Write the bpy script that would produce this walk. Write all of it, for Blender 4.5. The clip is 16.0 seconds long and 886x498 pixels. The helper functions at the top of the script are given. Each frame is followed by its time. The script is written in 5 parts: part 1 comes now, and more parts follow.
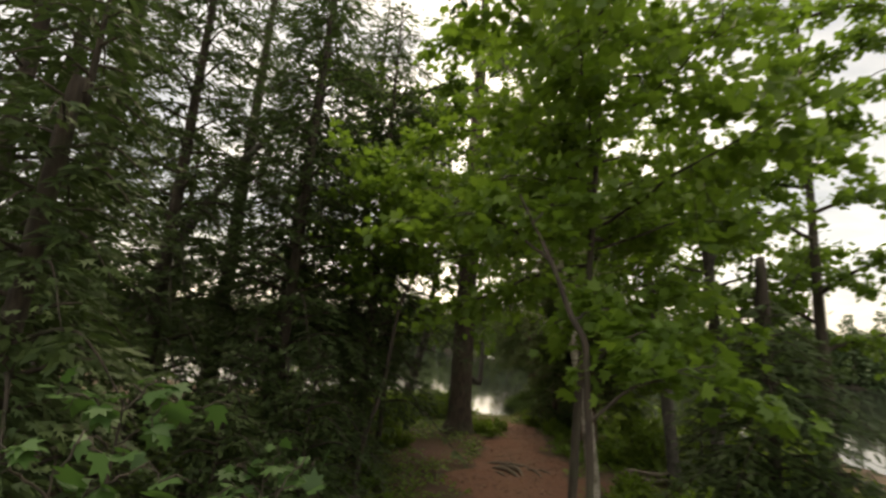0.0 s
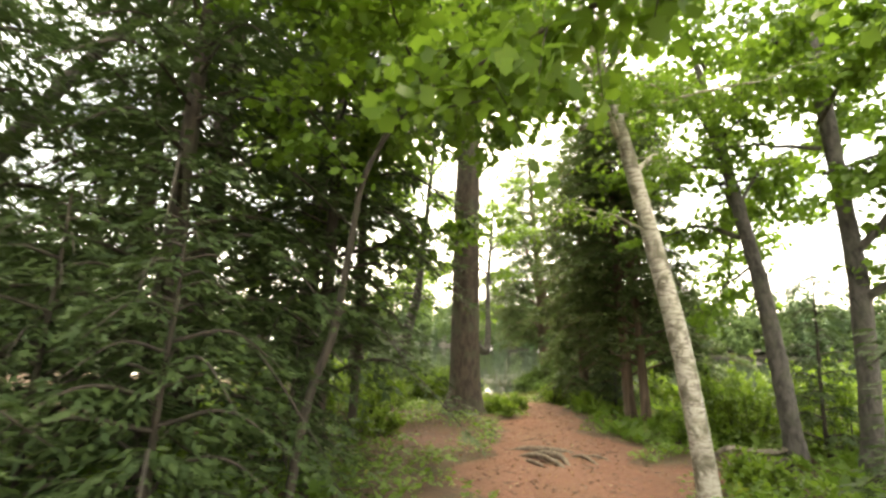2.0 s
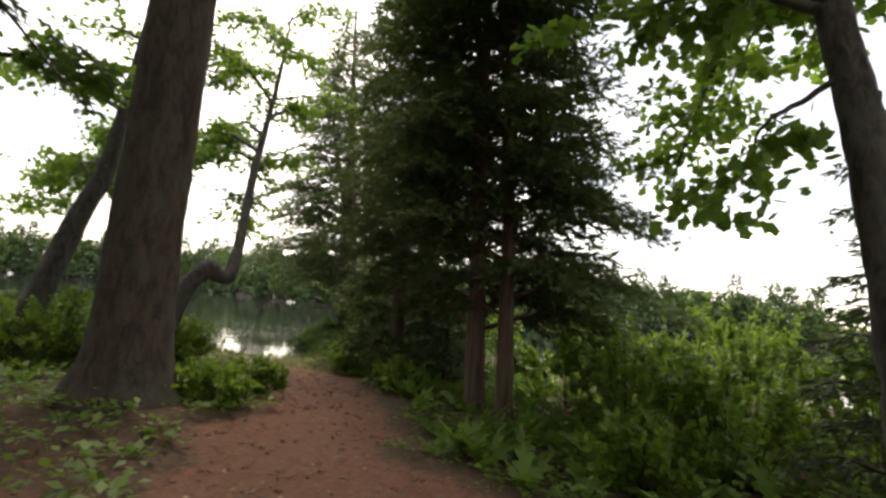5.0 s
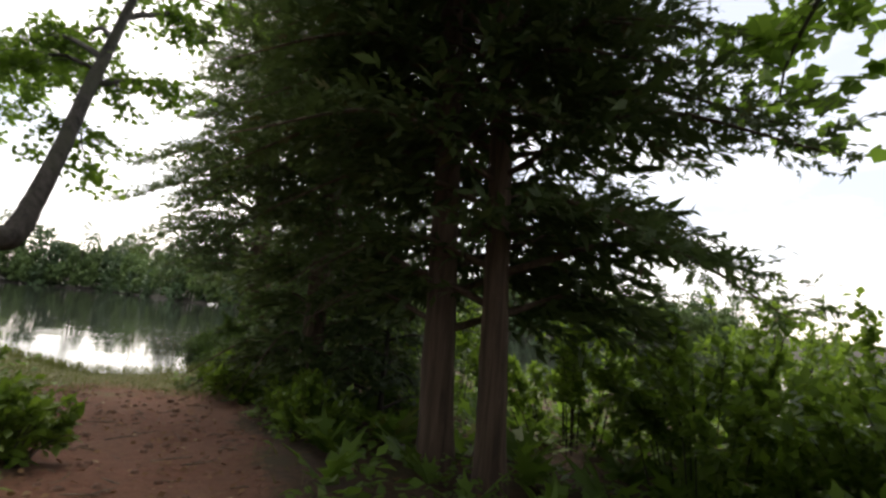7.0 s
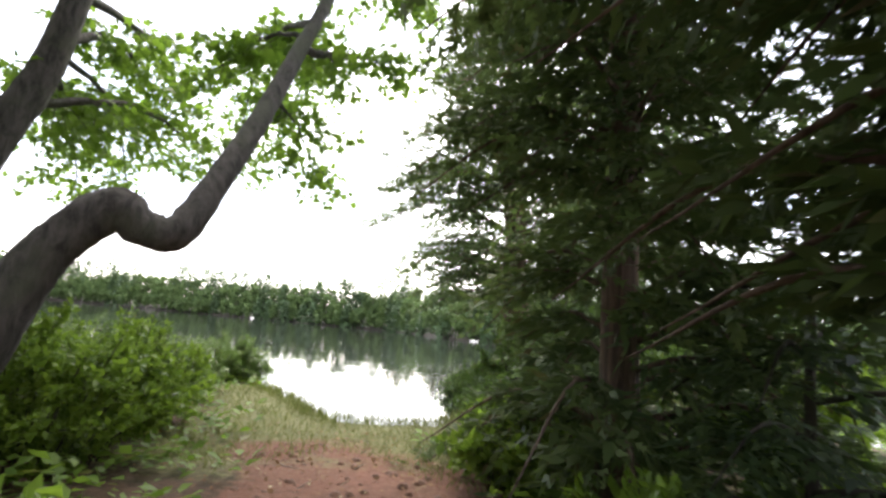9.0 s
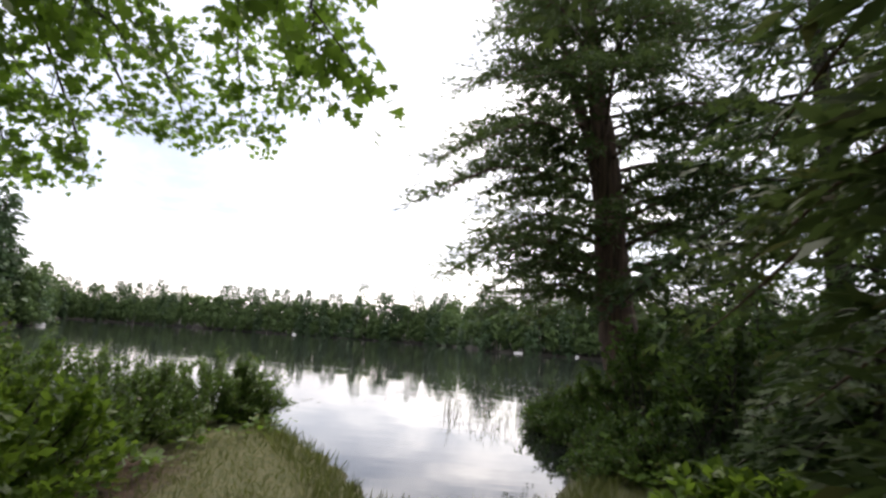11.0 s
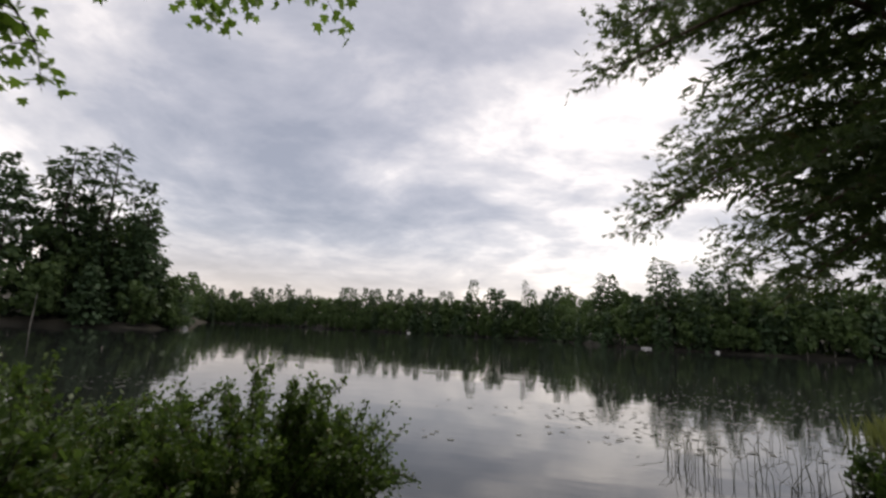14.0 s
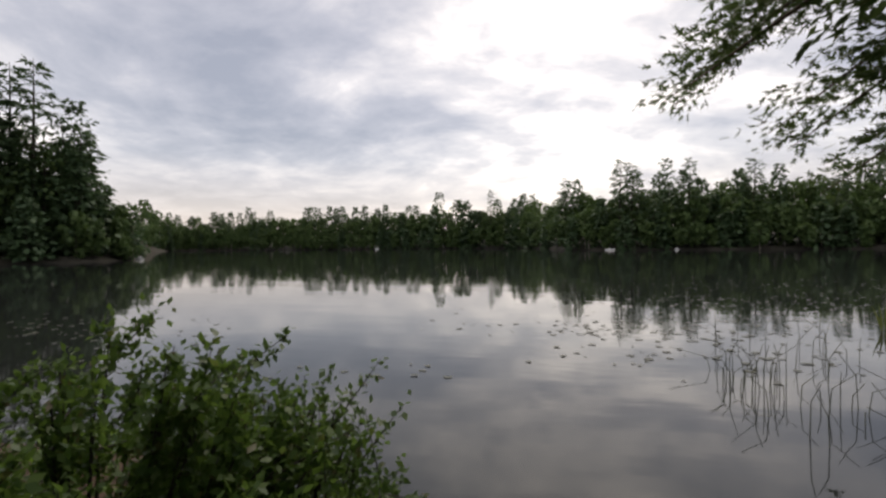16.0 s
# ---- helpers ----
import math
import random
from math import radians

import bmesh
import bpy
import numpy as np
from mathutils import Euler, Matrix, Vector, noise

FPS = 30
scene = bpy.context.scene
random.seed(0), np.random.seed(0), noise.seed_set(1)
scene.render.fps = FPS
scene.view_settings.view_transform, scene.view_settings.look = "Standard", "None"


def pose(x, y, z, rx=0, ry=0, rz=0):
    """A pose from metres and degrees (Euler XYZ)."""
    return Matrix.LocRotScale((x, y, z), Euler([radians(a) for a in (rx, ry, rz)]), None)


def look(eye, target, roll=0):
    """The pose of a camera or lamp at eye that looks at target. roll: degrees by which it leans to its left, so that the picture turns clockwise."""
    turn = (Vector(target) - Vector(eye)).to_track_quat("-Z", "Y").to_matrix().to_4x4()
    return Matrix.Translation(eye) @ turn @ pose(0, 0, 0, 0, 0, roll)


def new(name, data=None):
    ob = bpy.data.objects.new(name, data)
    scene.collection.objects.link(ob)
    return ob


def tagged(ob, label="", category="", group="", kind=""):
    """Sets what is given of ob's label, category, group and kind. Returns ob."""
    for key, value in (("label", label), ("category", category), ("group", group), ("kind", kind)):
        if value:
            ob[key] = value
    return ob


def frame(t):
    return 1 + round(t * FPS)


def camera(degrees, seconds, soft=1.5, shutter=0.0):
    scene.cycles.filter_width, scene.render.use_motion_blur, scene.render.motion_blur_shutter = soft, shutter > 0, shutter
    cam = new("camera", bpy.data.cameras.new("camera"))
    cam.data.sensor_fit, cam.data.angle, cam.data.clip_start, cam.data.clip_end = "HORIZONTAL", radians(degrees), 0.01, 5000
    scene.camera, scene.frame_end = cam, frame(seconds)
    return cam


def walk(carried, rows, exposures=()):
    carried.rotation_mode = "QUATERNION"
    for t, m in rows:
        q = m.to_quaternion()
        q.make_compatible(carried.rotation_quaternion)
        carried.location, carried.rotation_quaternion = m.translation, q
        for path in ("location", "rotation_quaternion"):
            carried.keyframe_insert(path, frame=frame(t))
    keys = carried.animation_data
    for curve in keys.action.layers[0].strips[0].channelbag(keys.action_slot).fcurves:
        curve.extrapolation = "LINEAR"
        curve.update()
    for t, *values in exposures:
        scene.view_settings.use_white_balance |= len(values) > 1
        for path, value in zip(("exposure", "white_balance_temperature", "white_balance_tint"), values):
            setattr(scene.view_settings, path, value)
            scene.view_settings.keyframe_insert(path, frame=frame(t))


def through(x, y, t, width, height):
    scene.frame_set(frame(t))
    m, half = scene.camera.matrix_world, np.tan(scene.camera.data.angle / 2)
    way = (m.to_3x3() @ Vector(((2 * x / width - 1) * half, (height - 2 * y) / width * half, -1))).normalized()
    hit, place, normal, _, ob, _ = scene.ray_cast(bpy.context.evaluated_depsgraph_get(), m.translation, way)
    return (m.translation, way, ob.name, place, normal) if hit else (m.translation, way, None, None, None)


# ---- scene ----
cam = camera(84.0, 16.0, soft=2.6, shutter=0.25)
PATH = [
    (0.0, pose(0.000, 0.000, 3.250, 100.60, -4.30, 0.00)),
    (0.5, pose(0.153, 1.076, 2.835, 101.69, -4.06, 7.08)),
    (1.0, pose(0.023, 2.144, 2.498, 101.20, -2.67, 4.98)),
    (1.5, pose(-0.003, 3.384, 2.269, 99.64, 1.70, 1.63)),
    (2.0, pose(0.010, 4.490, 2.096, 100.36, -1.64, -0.62)),
    (2.5, pose(0.112, 5.647, 1.905, 101.34, -0.52, -4.88)),
    (3.0, pose(0.337, 6.839, 1.708, 101.01, -1.07, -8.35)),
    (3.5, pose(0.529, 8.007, 1.639, 99.30, -2.51, -17.51)),
    (4.0, pose(0.964, 9.111, 1.567, 97.82, -1.82, -18.00)),
    (4.5, pose(1.391, 10.166, 1.574, 97.05, -3.54, -19.70)),
    (7.0, pose(2.850, 13.900, 1.390, 98.31, -5.56, -29.89)),
    (7.5, pose(3.107, 14.465, 1.385, 102.28, -3.77, -22.14)),
    (8.0, pose(3.223, 15.248, 1.328, 102.52, -5.60, -13.76)),
    (8.5, pose(3.305, 16.032, 1.324, 99.38, -4.83, -5.38)),
    (9.0, pose(3.266, 16.773, 1.287, 99.69, -5.12, -1.18)),
    (11.5, pose(2.596, 20.364, 1.223, 101.01, -3.14, 6.36)),
    (12.0, pose(2.474, 21.003, 1.214, 100.99, -3.79, 11.13)),
    (12.5, pose(2.234, 21.616, 1.231, 100.44, -4.38, 13.73)),
    (13.0, pose(2.002, 22.215, 1.225, 100.20, -3.53, 18.60)),
    (13.5, pose(1.676, 22.734, 1.224, 100.84, -4.61, 19.52)),
    (14.0, pose(1.467, 23.237, 1.207, 99.63, -2.86, 16.10)),
    (14.5, pose(1.296, 23.649, 1.181, 96.92, -1.48, 13.81)),
    (15.0, pose(1.111, 24.042, 1.164, 94.37, -0.75, 7.19)),
    (15.5, pose(0.993, 24.399, 1.192, 91.58, 0.71, 11.74)),
    (16.0, pose(0.884, 24.633, 1.182, 89.68, 0.61, 12.33)),
]
EXPOSURE = [(0.0, 1.35, 9600, 6), (0.5, 2.1, 9600, 5), (1.5, 3.4, 9800, 2), (2.5, 3.7, 9400, 2), (3.5, 3.1, 8800, 7), (4.5, 2.3, 8300, 9), (7.0, 1.72, 7500, 10), (8.0, 2.3, 7200, 10), (9.0, 2.95, 7100, 10), (11.5, 1.15, 7000, 13),
            (12.0, 0.78, 7100, 13), (13.0, 0.3, 7200, 13), (16.0, 0.45, 7350, 12)]
walk(cam, PATH, EXPOSURE)

# ---- sky and light: a bright overcast evening ----
SUN_ELEVATION, SUN_AZIMUTH = radians(60), radians(-4)
BRIGHT = Vector((0.08, 0.94, 0.33)).normalized()


def node(tree, kind, **values):
    n = tree.nodes.new(kind)
    for key, value in values.items():
        n.inputs[key.replace("_", " ")].default_value = value
    return n


def ramp(tree, source, stops):
    r = tree.nodes.new("ShaderNodeValToRGB")
    while len(r.color_ramp.elements) < len(stops):
        r.color_ramp.elements.new(0.5)
    for e, (at, colour) in zip(r.color_ramp.elements, stops):
        e.position, e.color = at, (*colour, 1)
    tree.links.new(source, r.inputs[0])
    return r.outputs[0]


def mixed(tree, factor, a, b, mode="MIX"):
    m = tree.nodes.new("ShaderNodeMix")
    m.data_type, m.blend_type = "RGBA", mode
    for socket, value in ((m.inputs[0], factor), (m.inputs[6], a), (m.inputs[7], b)):
        if isinstance(value, bpy.types.NodeSocket):
            tree.links.new(value, socket)
        else:
            socket.default_value = value if isinstance(value, (int, float)) else (*value, 1)
    return m.outputs[2]


def maths(tree, how, a, b=0.0):
    m = tree.nodes.new("ShaderNodeMath")
    m.operation = how
    for socket, value in zip(m.inputs, (a, b)):
        if isinstance(value, bpy.types.NodeSocket):
            tree.links.new(value, socket)
        else:
            socket.default_value = value
    return m.outputs[0]


def build_sky():
    world = bpy.data.worlds.new("overcast_sky")
    world.use_nodes = True
    scene.world = world
    t = world.node_tree
    back = t.nodes["Background"]
    sky = t.nodes.new("ShaderNodeTexSky")
    sky.sky_type, sky.sun_disc = "NISHITA", False
    sky.sun_elevation, sky.sun_rotation = SUN_ELEVATION, SUN_AZIMUTH
    sky.dust_density = 1.0
    coord = t.nodes.new("ShaderNodeTexCoord")
    part = t.nodes.new("ShaderNodeSeparateXYZ")
    t.links.new(coord.outputs["Generated"], part.inputs[0])
    up = maths(t, "ADD", maths(t, "MAXIMUM", part.outputs[2], 0.0), 0.16)
    flat = t.nodes.new("ShaderNodeCombineXYZ")
    t.links.new(maths(t, "DIVIDE", part.outputs[0], up), flat.inputs[0])
    t.links.new(maths(t, "DIVIDE", part.outputs[1], up), flat.inputs[1])
    big = node(t, "ShaderNodeTexNoise", Scale=0.42, Detail=8.0, Roughness=0.58, Distortion=0.6)
    t.links.new(flat.outputs[0], big.inputs["Vector"])
    fine = node(t, "ShaderNodeTexNoise", Scale=1.9, Detail=6.0, Roughness=0.6, Distortion=0.3)
    t.links.new(flat.outputs[0], fine.inputs["Vector"])
    cover = maths(t, "ADD", maths(t, "MULTIPLY", big.outputs[0], 0.72), maths(t, "MULTIPLY", fine.outputs[0], 0.28))
    # thin cloud low over the lake lets more light through
    aim = t.nodes.new("ShaderNodeVectorMath")
    aim.operation = "DOT_PRODUCT"
    t.links.new(coord.outputs["Generated"], aim.inputs[0])
    aim.inputs[1].default_value = BRIGHT
    near_sun = maths(t, "POWER", maths(t, "MAXIMUM", aim.outputs["Value"], 0.0), 14.0)
    cover = maths(t, "ADD", cover, maths(t, "MULTIPLY", near_sun, 0.085))
    cloud = ramp(t, cover, [(0.42, (0.22, 0.245, 0.315)), (0.49, (0.33, 0.352, 0.425)), (0.555, (0.52, 0.53, 0.585)), (0.635, (0.98, 0.96, 0.97))])
    low = ramp(t, part.outputs[2], [(0.0, (1, 1, 1)), (0.03, (0.85, 0.85, 0.85)), (0.17, (0, 0, 0))])
    cloud = mixed(t, maths(t, "MULTIPLY", low, 0.6), cloud, (0.74, 0.64, 0.60))
    t.links.new(mixed(t, 0.02, cloud, sky.outputs[0], "ADD"), back.inputs[0])
    back.inputs[1].default_value = 1.0


build_sky()
sun = new("sun", bpy.data.lights.new("sun", "SUN"))
sun.data.energy, sun.data.angle, sun.data.color = 1.2, radians(40), (1.0, 0.96, 0.90)
sun.matrix_world = look((0, 0, 60), (math.sin(SUN_AZIMUTH) * 50, -math.cos(SUN_AZIMUTH) * 50, 60 - 50 * math.tan(SUN_ELEVATION)))

# ---- materials ----
def material(name):
    m = bpy.data.materials.new(name)
    m.use_nodes = True
    return m, m.node_tree, m.node_tree.nodes["Principled BSDF"]


def place_of(t, stretch=(1, 1, 1)):
    coord = t.nodes.new("ShaderNodeTexCoord")
    mapping = t.nodes.new("ShaderNodeMapping")
    mapping.inputs["Scale"].default_value = stretch
    t.links.new(coord.outputs["Object"], mapping.inputs[0])
    return mapping.outputs[0]


def noise_of(t, place, scale, detail=5.0, rough=0.6, distortion=0.0):
    n = node(t, "ShaderNodeTexNoise", Scale=scale, Detail=detail, Roughness=rough, Distortion=distortion)
    t.links.new(place, n.inputs["Vector"])
    return n.outputs[0]


def bumped(t, shader, height, strength, distance):
    b = node(t, "ShaderNodeBump", Strength=strength, Distance=distance)
    t.links.new(height, b.inputs["Height"])
    t.links.new(b.outputs[0], shader.inputs["Normal"])


def leaf_material(name, dark, light, through, share=0.42, rough=0.5, odd=None):
    m, t, p = material(name)
    island = t.nodes.new("ShaderNodeNewGeometry").outputs["Random Per Island"]
    stops = [(0.0, dark), (0.85, light)]
    if odd:
        stops += [(0.94, light), (0.98, odd)]
    colour = ramp(t, island, stops)
    spot = noise_of(t, place_of(t), 1.1, 3.0)
    colour = mixed(t, ramp(t, spot, [(0.35, (0, 0, 0)), (0.7, (0.45, 0.45, 0.45))]), colour, light)
    t.links.new(colour, p.inputs["Base Color"])
    p.inputs["Roughness"].default_value = rough
    p.inputs["Specular IOR Level"].default_value = 0.35
    glow = t.nodes.new("ShaderNodeBsdfTranslucent")
    t.links.new(mixed(t, 0.5, through, colour, "MIX"), glow.inputs[0])
    mix = t.nodes.new("ShaderNodeMixShader")
    mix.inputs[0].default_value = share
    t.links.new(p.outputs[0], mix.inputs[1])
    t.links.new(glow.outputs[0], mix.inputs[2])
    t.links.new(mix.outputs[0], t.nodes["Material Output"].inputs[0])
    return m


def bark_material(name, dark, light, scale=9.0, stretch=0.16, moss=None, depth=0.02):
    m, t, p = material(name)
    along = place_of(t, (1, 1, stretch))
    ridges = noise_of(t, along, scale, 8.0, 0.65, 0.6)
    grain = noise_of(t, along, scale * 5, 4.0)
    colour = mixed(t, ramp(t, ridges, [(0.36, (0, 0, 0)), (0.62, (1, 1, 1))]), dark, light)
    colour = mixed(t, maths(t, "MULTIPLY", grain, 0.5), colour, dark)
    patch = noise_of(t, place_of(t), 2.3, 4.0)
    if moss:
        colour = mixed(t, ramp(t, patch, [(0.50, (0, 0, 0)), (0.66, (0.8, 0.8, 0.8))]), colour, moss)
    t.links.new(colour, p.inputs["Base Color"])
    p.inputs["Roughness"].default_value = 0.92
    bumped(t, p, maths(t, "ADD", ridges, maths(t, "MULTIPLY", grain, 0.3)), 0.9, depth)
    return m


def birch_material():
    m, t, p = material("birch_bark")
    bands = noise_of(t, place_of(t, (2.2, 2.2, 9)), 2.6, 8.0, 0.75, 1.1)
    patch = noise_of(t, place_of(t, (1, 1, 0.7)), 4.5, 5.0, 0.6, 0.8)
    colour = mixed(t, ramp(t, bands, [(0.47, (0, 0, 0)), (0.60, (1, 1, 1))]), (0.44, 0.41, 0.36), (0.11, 0.09, 0.072))
    colour = mixed(t, ramp(t, patch, [(0.50, (0, 0, 0)), (0.60, (0.9, 0.9, 0.9))]), colour, (0.11, 0.10, 0.07))
    green = noise_of(t, place_of(t), 2.0, 3.0)
    colour = mixed(t, ramp(t, green, [(0.5, (0, 0, 0)), (0.7, (0.5, 0.5, 0.5))]), colour, (0.20, 0.21, 0.12))
    t.links.new(colour, p.inputs["Base Color"])
    p.inputs["Roughness"].default_value = 0.75
    bumped(t, p, bands, 0.7, 0.006)
    return m


def ground_material():
    m, t, p = material("forest_ground")
    data = t.nodes.new("ShaderNodeAttribute")
    data.attribute_name = "cover"
    part = t.nodes.new("ShaderNodeSeparateColor")
    t.links.new(data.outputs["Color"], part.inputs[0])
    place = place_of(t)
    big, fine, grit = noise_of(t, place, 1.3, 6.0), noise_of(t, place, 14.0, 6.0, 0.7), noise_of(t, place, 70.0, 3.0)
    soil = mixed(t, ramp(t, fine, [(0.3, (0, 0, 0)), (0.7, (1, 1, 1))]), (0.105, 0.043, 0.028), (0.205, 0.090, 0.060))
    soil = mixed(t, ramp(t, big, [(0.45, (0, 0, 0)), (0.75, (0.55, 0.55, 0.55))]), soil, (0.13, 0.075, 0.045))
    soil = mixed(t, ramp(t, grit, [(0.60, (0, 0, 0)), (0.72, (0.7, 0.7, 0.7))]), soil, (0.26, 0.155, 0.105))
    soil = mixed(t, ramp(t, grit, [(0.28, (0.8, 0.8, 0.8)), (0.38, (0, 0, 0))]), soil, (0.05, 0.028, 0.02))
    duff = mixed(t, ramp(t, fine, [(0.35, (0, 0, 0)), (0.65, (1, 1, 1))]), (0.050, 0.029, 0.018), (0.115, 0.066, 0.040))
    duff = mixed(t, ramp(t, big, [(0.50, (0, 0, 0)), (0.66, (0.7, 0.7, 0.7))]), duff, (0.045, 0.055, 0.02))
    turf = mixed(t, ramp(t, fine, [(0.35, (0, 0, 0)), (0.65, (1, 1, 1))]), (0.085, 0.10, 0.035), (0.17, 0.155, 0.07))

    def edge(channel):
        rough = maths(t, "ADD", channel, maths(t, "MULTIPLY", maths(t, "SUBTRACT", maths(t, "ADD", maths(t, "MULTIPLY", big, 0.5), maths(t, "MULTIPLY", fine, 0.5)), 0.5), 1.5))
        return ramp(t, rough, [(0.38, (0, 0, 0)), (0.62, (1, 1, 1))])

    colour = mixed(t, edge(part.outputs[0]), duff, soil)
    colour = mixed(t, edge(part.outputs[1]), colour, turf)
    colour = mixed(t, part.outputs[2], colour, (0.03, 0.025, 0.015))
    t.links.new(colour, p.inputs["Base Color"])
    p.inputs["Roughness"].default_value = 0.95
    bumped(t, p, maths(t, "ADD", fine, maths(t, "MULTIPLY", grit, 0.5)), 0.9, 0.03)
    return m


def water_material():
    m, t, p = material("lake_water")
    p.inputs["Base Color"].default_value = (0.022, 0.025, 0.023, 1)
    p.inputs["Roughness"].default_value = 0.03
    p.inputs["IOR"].default_value = 1.42
    place = place_of(t)
    swell = noise_of(t, place_of(t, (0.5, 1.6, 1)), 0.5, 3.0, 0.5)
    ripple = noise_of(t, place_of(t, (0.8, 2.2, 1)), 3.2, 3.0, 0.5)
    calm = ramp(t, noise_of(t, place_of(t, (0.35, 1, 1)), 0.12, 2.0), [(0.42, (0.1, 0.1, 0.1)), (0.62, (1, 1, 1))])
    height = maths(t, "ADD", swell, maths(t, "MULTIPLY", ripple, maths(t, "MULTIPLY", calm, 0.22)))
    bumped(t, p, height, 0.065, 0.10)
    return m


def plain_material(name, a, b, scale=12.0, rough=0.85, bump=0.01):
    m, t, p = material(name)
    n = noise_of(t, place_of(t), scale, 6.0)
    t.links.new(mixed(t, ramp(t, n, [(0.35, (0, 0, 0)), (0.65, (1, 1, 1))]), a, b), p.inputs["Base Color"])
    p.inputs["Roughness"].default_value = rough
    bumped(t, p, n, 0.6, bump)
    return m


MAPLE = leaf_material("maple_leaf", (0.055, 0.115, 0.022), (0.115, 0.20, 0.035), (0.24, 0.40, 0.04), 0.5)
# the maple leaf again in darker tones: the shoots' shade is in its colour
SHADE_MAPLE = leaf_material("shaded_maple_leaf", (0.035, 0.085, 0.026), (0.06, 0.13, 0.036), (0.08, 0.20, 0.035), 0.3)
HEMLOCK = leaf_material("hemlock_needles", (0.028, 0.055, 0.022), (0.062, 0.100, 0.032), (0.09, 0.15, 0.04), 0.3, 0.6)
CEDAR = leaf_material("cedar_fronds", (0.036, 0.066, 0.024), (0.085, 0.122, 0.040), (0.12, 0.18, 0.045), 0.36, 0.6, (0.09, 0.055, 0.03))
PINE = leaf_material("pine_needles", (0.038, 0.074, 0.034), (0.072, 0.120, 0.052), (0.09, 0.15, 0.05), 0.25, 0.6)
SHRUB = leaf_material("shrub_leaf", (0.060, 0.115, 0.020), (0.140, 0.220, 0.034), (0.28, 0.44, 0.045), 0.46, 0.42)
GALE = leaf_material("waterside_shrub_leaf", (0.042, 0.09, 0.022), (0.098, 0.16, 0.038), (0.20, 0.32, 0.055), 0.40, 0.38, (0.11, 0.06, 0.04))
HERB = leaf_material("undergrowth_leaf", (0.052, 0.105, 0.020), (0.13, 0.215, 0.036), (0.24, 0.40, 0.045), 0.42, 0.5, (0.16, 0.13, 0.04))
GRASS = leaf_material("grass_blade", (0.075, 0.105, 0.03), (0.17, 0.175, 0.06), (0.20, 0.25, 0.06), 0.35, 0.6)
MARSH = leaf_material("marsh_grass", (0.10, 0.135, 0.035), (0.18, 0.20, 0.06), (0.22, 0.26, 0.07), 0.4, 0.6)
REED = leaf_material("reed_stem", (0.060, 0.065, 0.030), (0.12, 0.12, 0.05), (0.10, 0.11, 0.04), 0.15, 0.6)
LITTER = leaf_material("dead_leaf", (0.10, 0.050, 0.028), (0.24, 0.14, 0.075), (0.16, 0.09, 0.04), 0.2, 0.8, (0.40, 0.33, 0.22))
PAD = leaf_material("lily_pad", (0.045, 0.055, 0.028), (0.085, 0.085, 0.045), (0.05, 0.06, 0.02), 0.1, 0.35)
FARLEAF = leaf_material("far_leaf", (0.044, 0.082, 0.028), (0.088, 0.138, 0.042), (0.11, 0.18, 0.045), 0.3, 0.7)
PINE_BARK = bark_material("pine_bark", (0.026, 0.019, 0.015), (0.105, 0.08, 0.063), 11.0, 0.3, (0.07, 0.075, 0.05), 0.04)
DARK_BARK = bark_material("dark_bark", (0.022, 0.018, 0.015), (0.075, 0.06, 0.047), 11.0, 0.25, (0.045, 0.05, 0.03), 0.02)
GREY_BARK = bark_material("grey_bark", (0.028, 0.025, 0.024), (0.125, 0.112, 0.105), 13.0, 0.4, (0.085, 0.09, 0.065), 0.02)
CEDAR_BARK = bark_material("cedar_bark", (0.055, 0.036, 0.027), (0.17, 0.115, 0.085), 16.0, 0.07, None, 0.018)
BIRCH_BARK = birch_material()
GROUND = ground_material()
WATER = water_material()
ROOT = plain_material("weathered_root", (0.075, 0.055, 0.042), (0.20, 0.155, 0.12), 16.0)
PALE_ROOT = plain_material("pale_root", (0.06, 0.05, 0.04), (0.23, 0.20, 0.16), 11.0, 0.9, 0.02)
DEADWOOD = plain_material("bleached_wood", (0.22, 0.19, 0.15), (0.50, 0.45, 0.37), 14.0)
PALE_STONE = plain_material("pale_stone", (0.42, 0.41, 0.39), (0.7, 0.69, 0.66), 8.0)

# ---- builders ----
RNG = np.random.default_rng(7)


def fast_mesh(name, verts, faces, mat, smooth=False):
    """faces: an array with one row of corners for each face."""
    me = bpy.data.meshes.new(name)
    verts, faces = np.asarray(verts, np.float32), np.asarray(faces, np.int32)
    me.vertices.add(len(verts))
    me.vertices.foreach_set("co", verts.ravel())
    me.loops.add(faces.size)
    me.loops.foreach_set("vertex_index", faces.ravel())
    me.polygons.add(len(faces))
    me.polygons.foreach_set("loop_start", np.arange(0, faces.size, faces.shape[1], dtype=np.int32))
    if smooth:
        me.polygons.foreach_set("use_smooth", np.ones(len(faces), bool))
    me.materials.append(mat)
    me.update(calc_edges=True)
    me.validate()
    return me


def part(name, mesh, parent, label=""):
    ob = new(name, mesh)
    ob.parent = parent
    return tagged(ob, label)


def thing(name, at, label, category, group=""):
    ob = new(name)
    ob.location = at
    ob.empty_display_size = 0.3
    return tagged(ob, label, category, group)


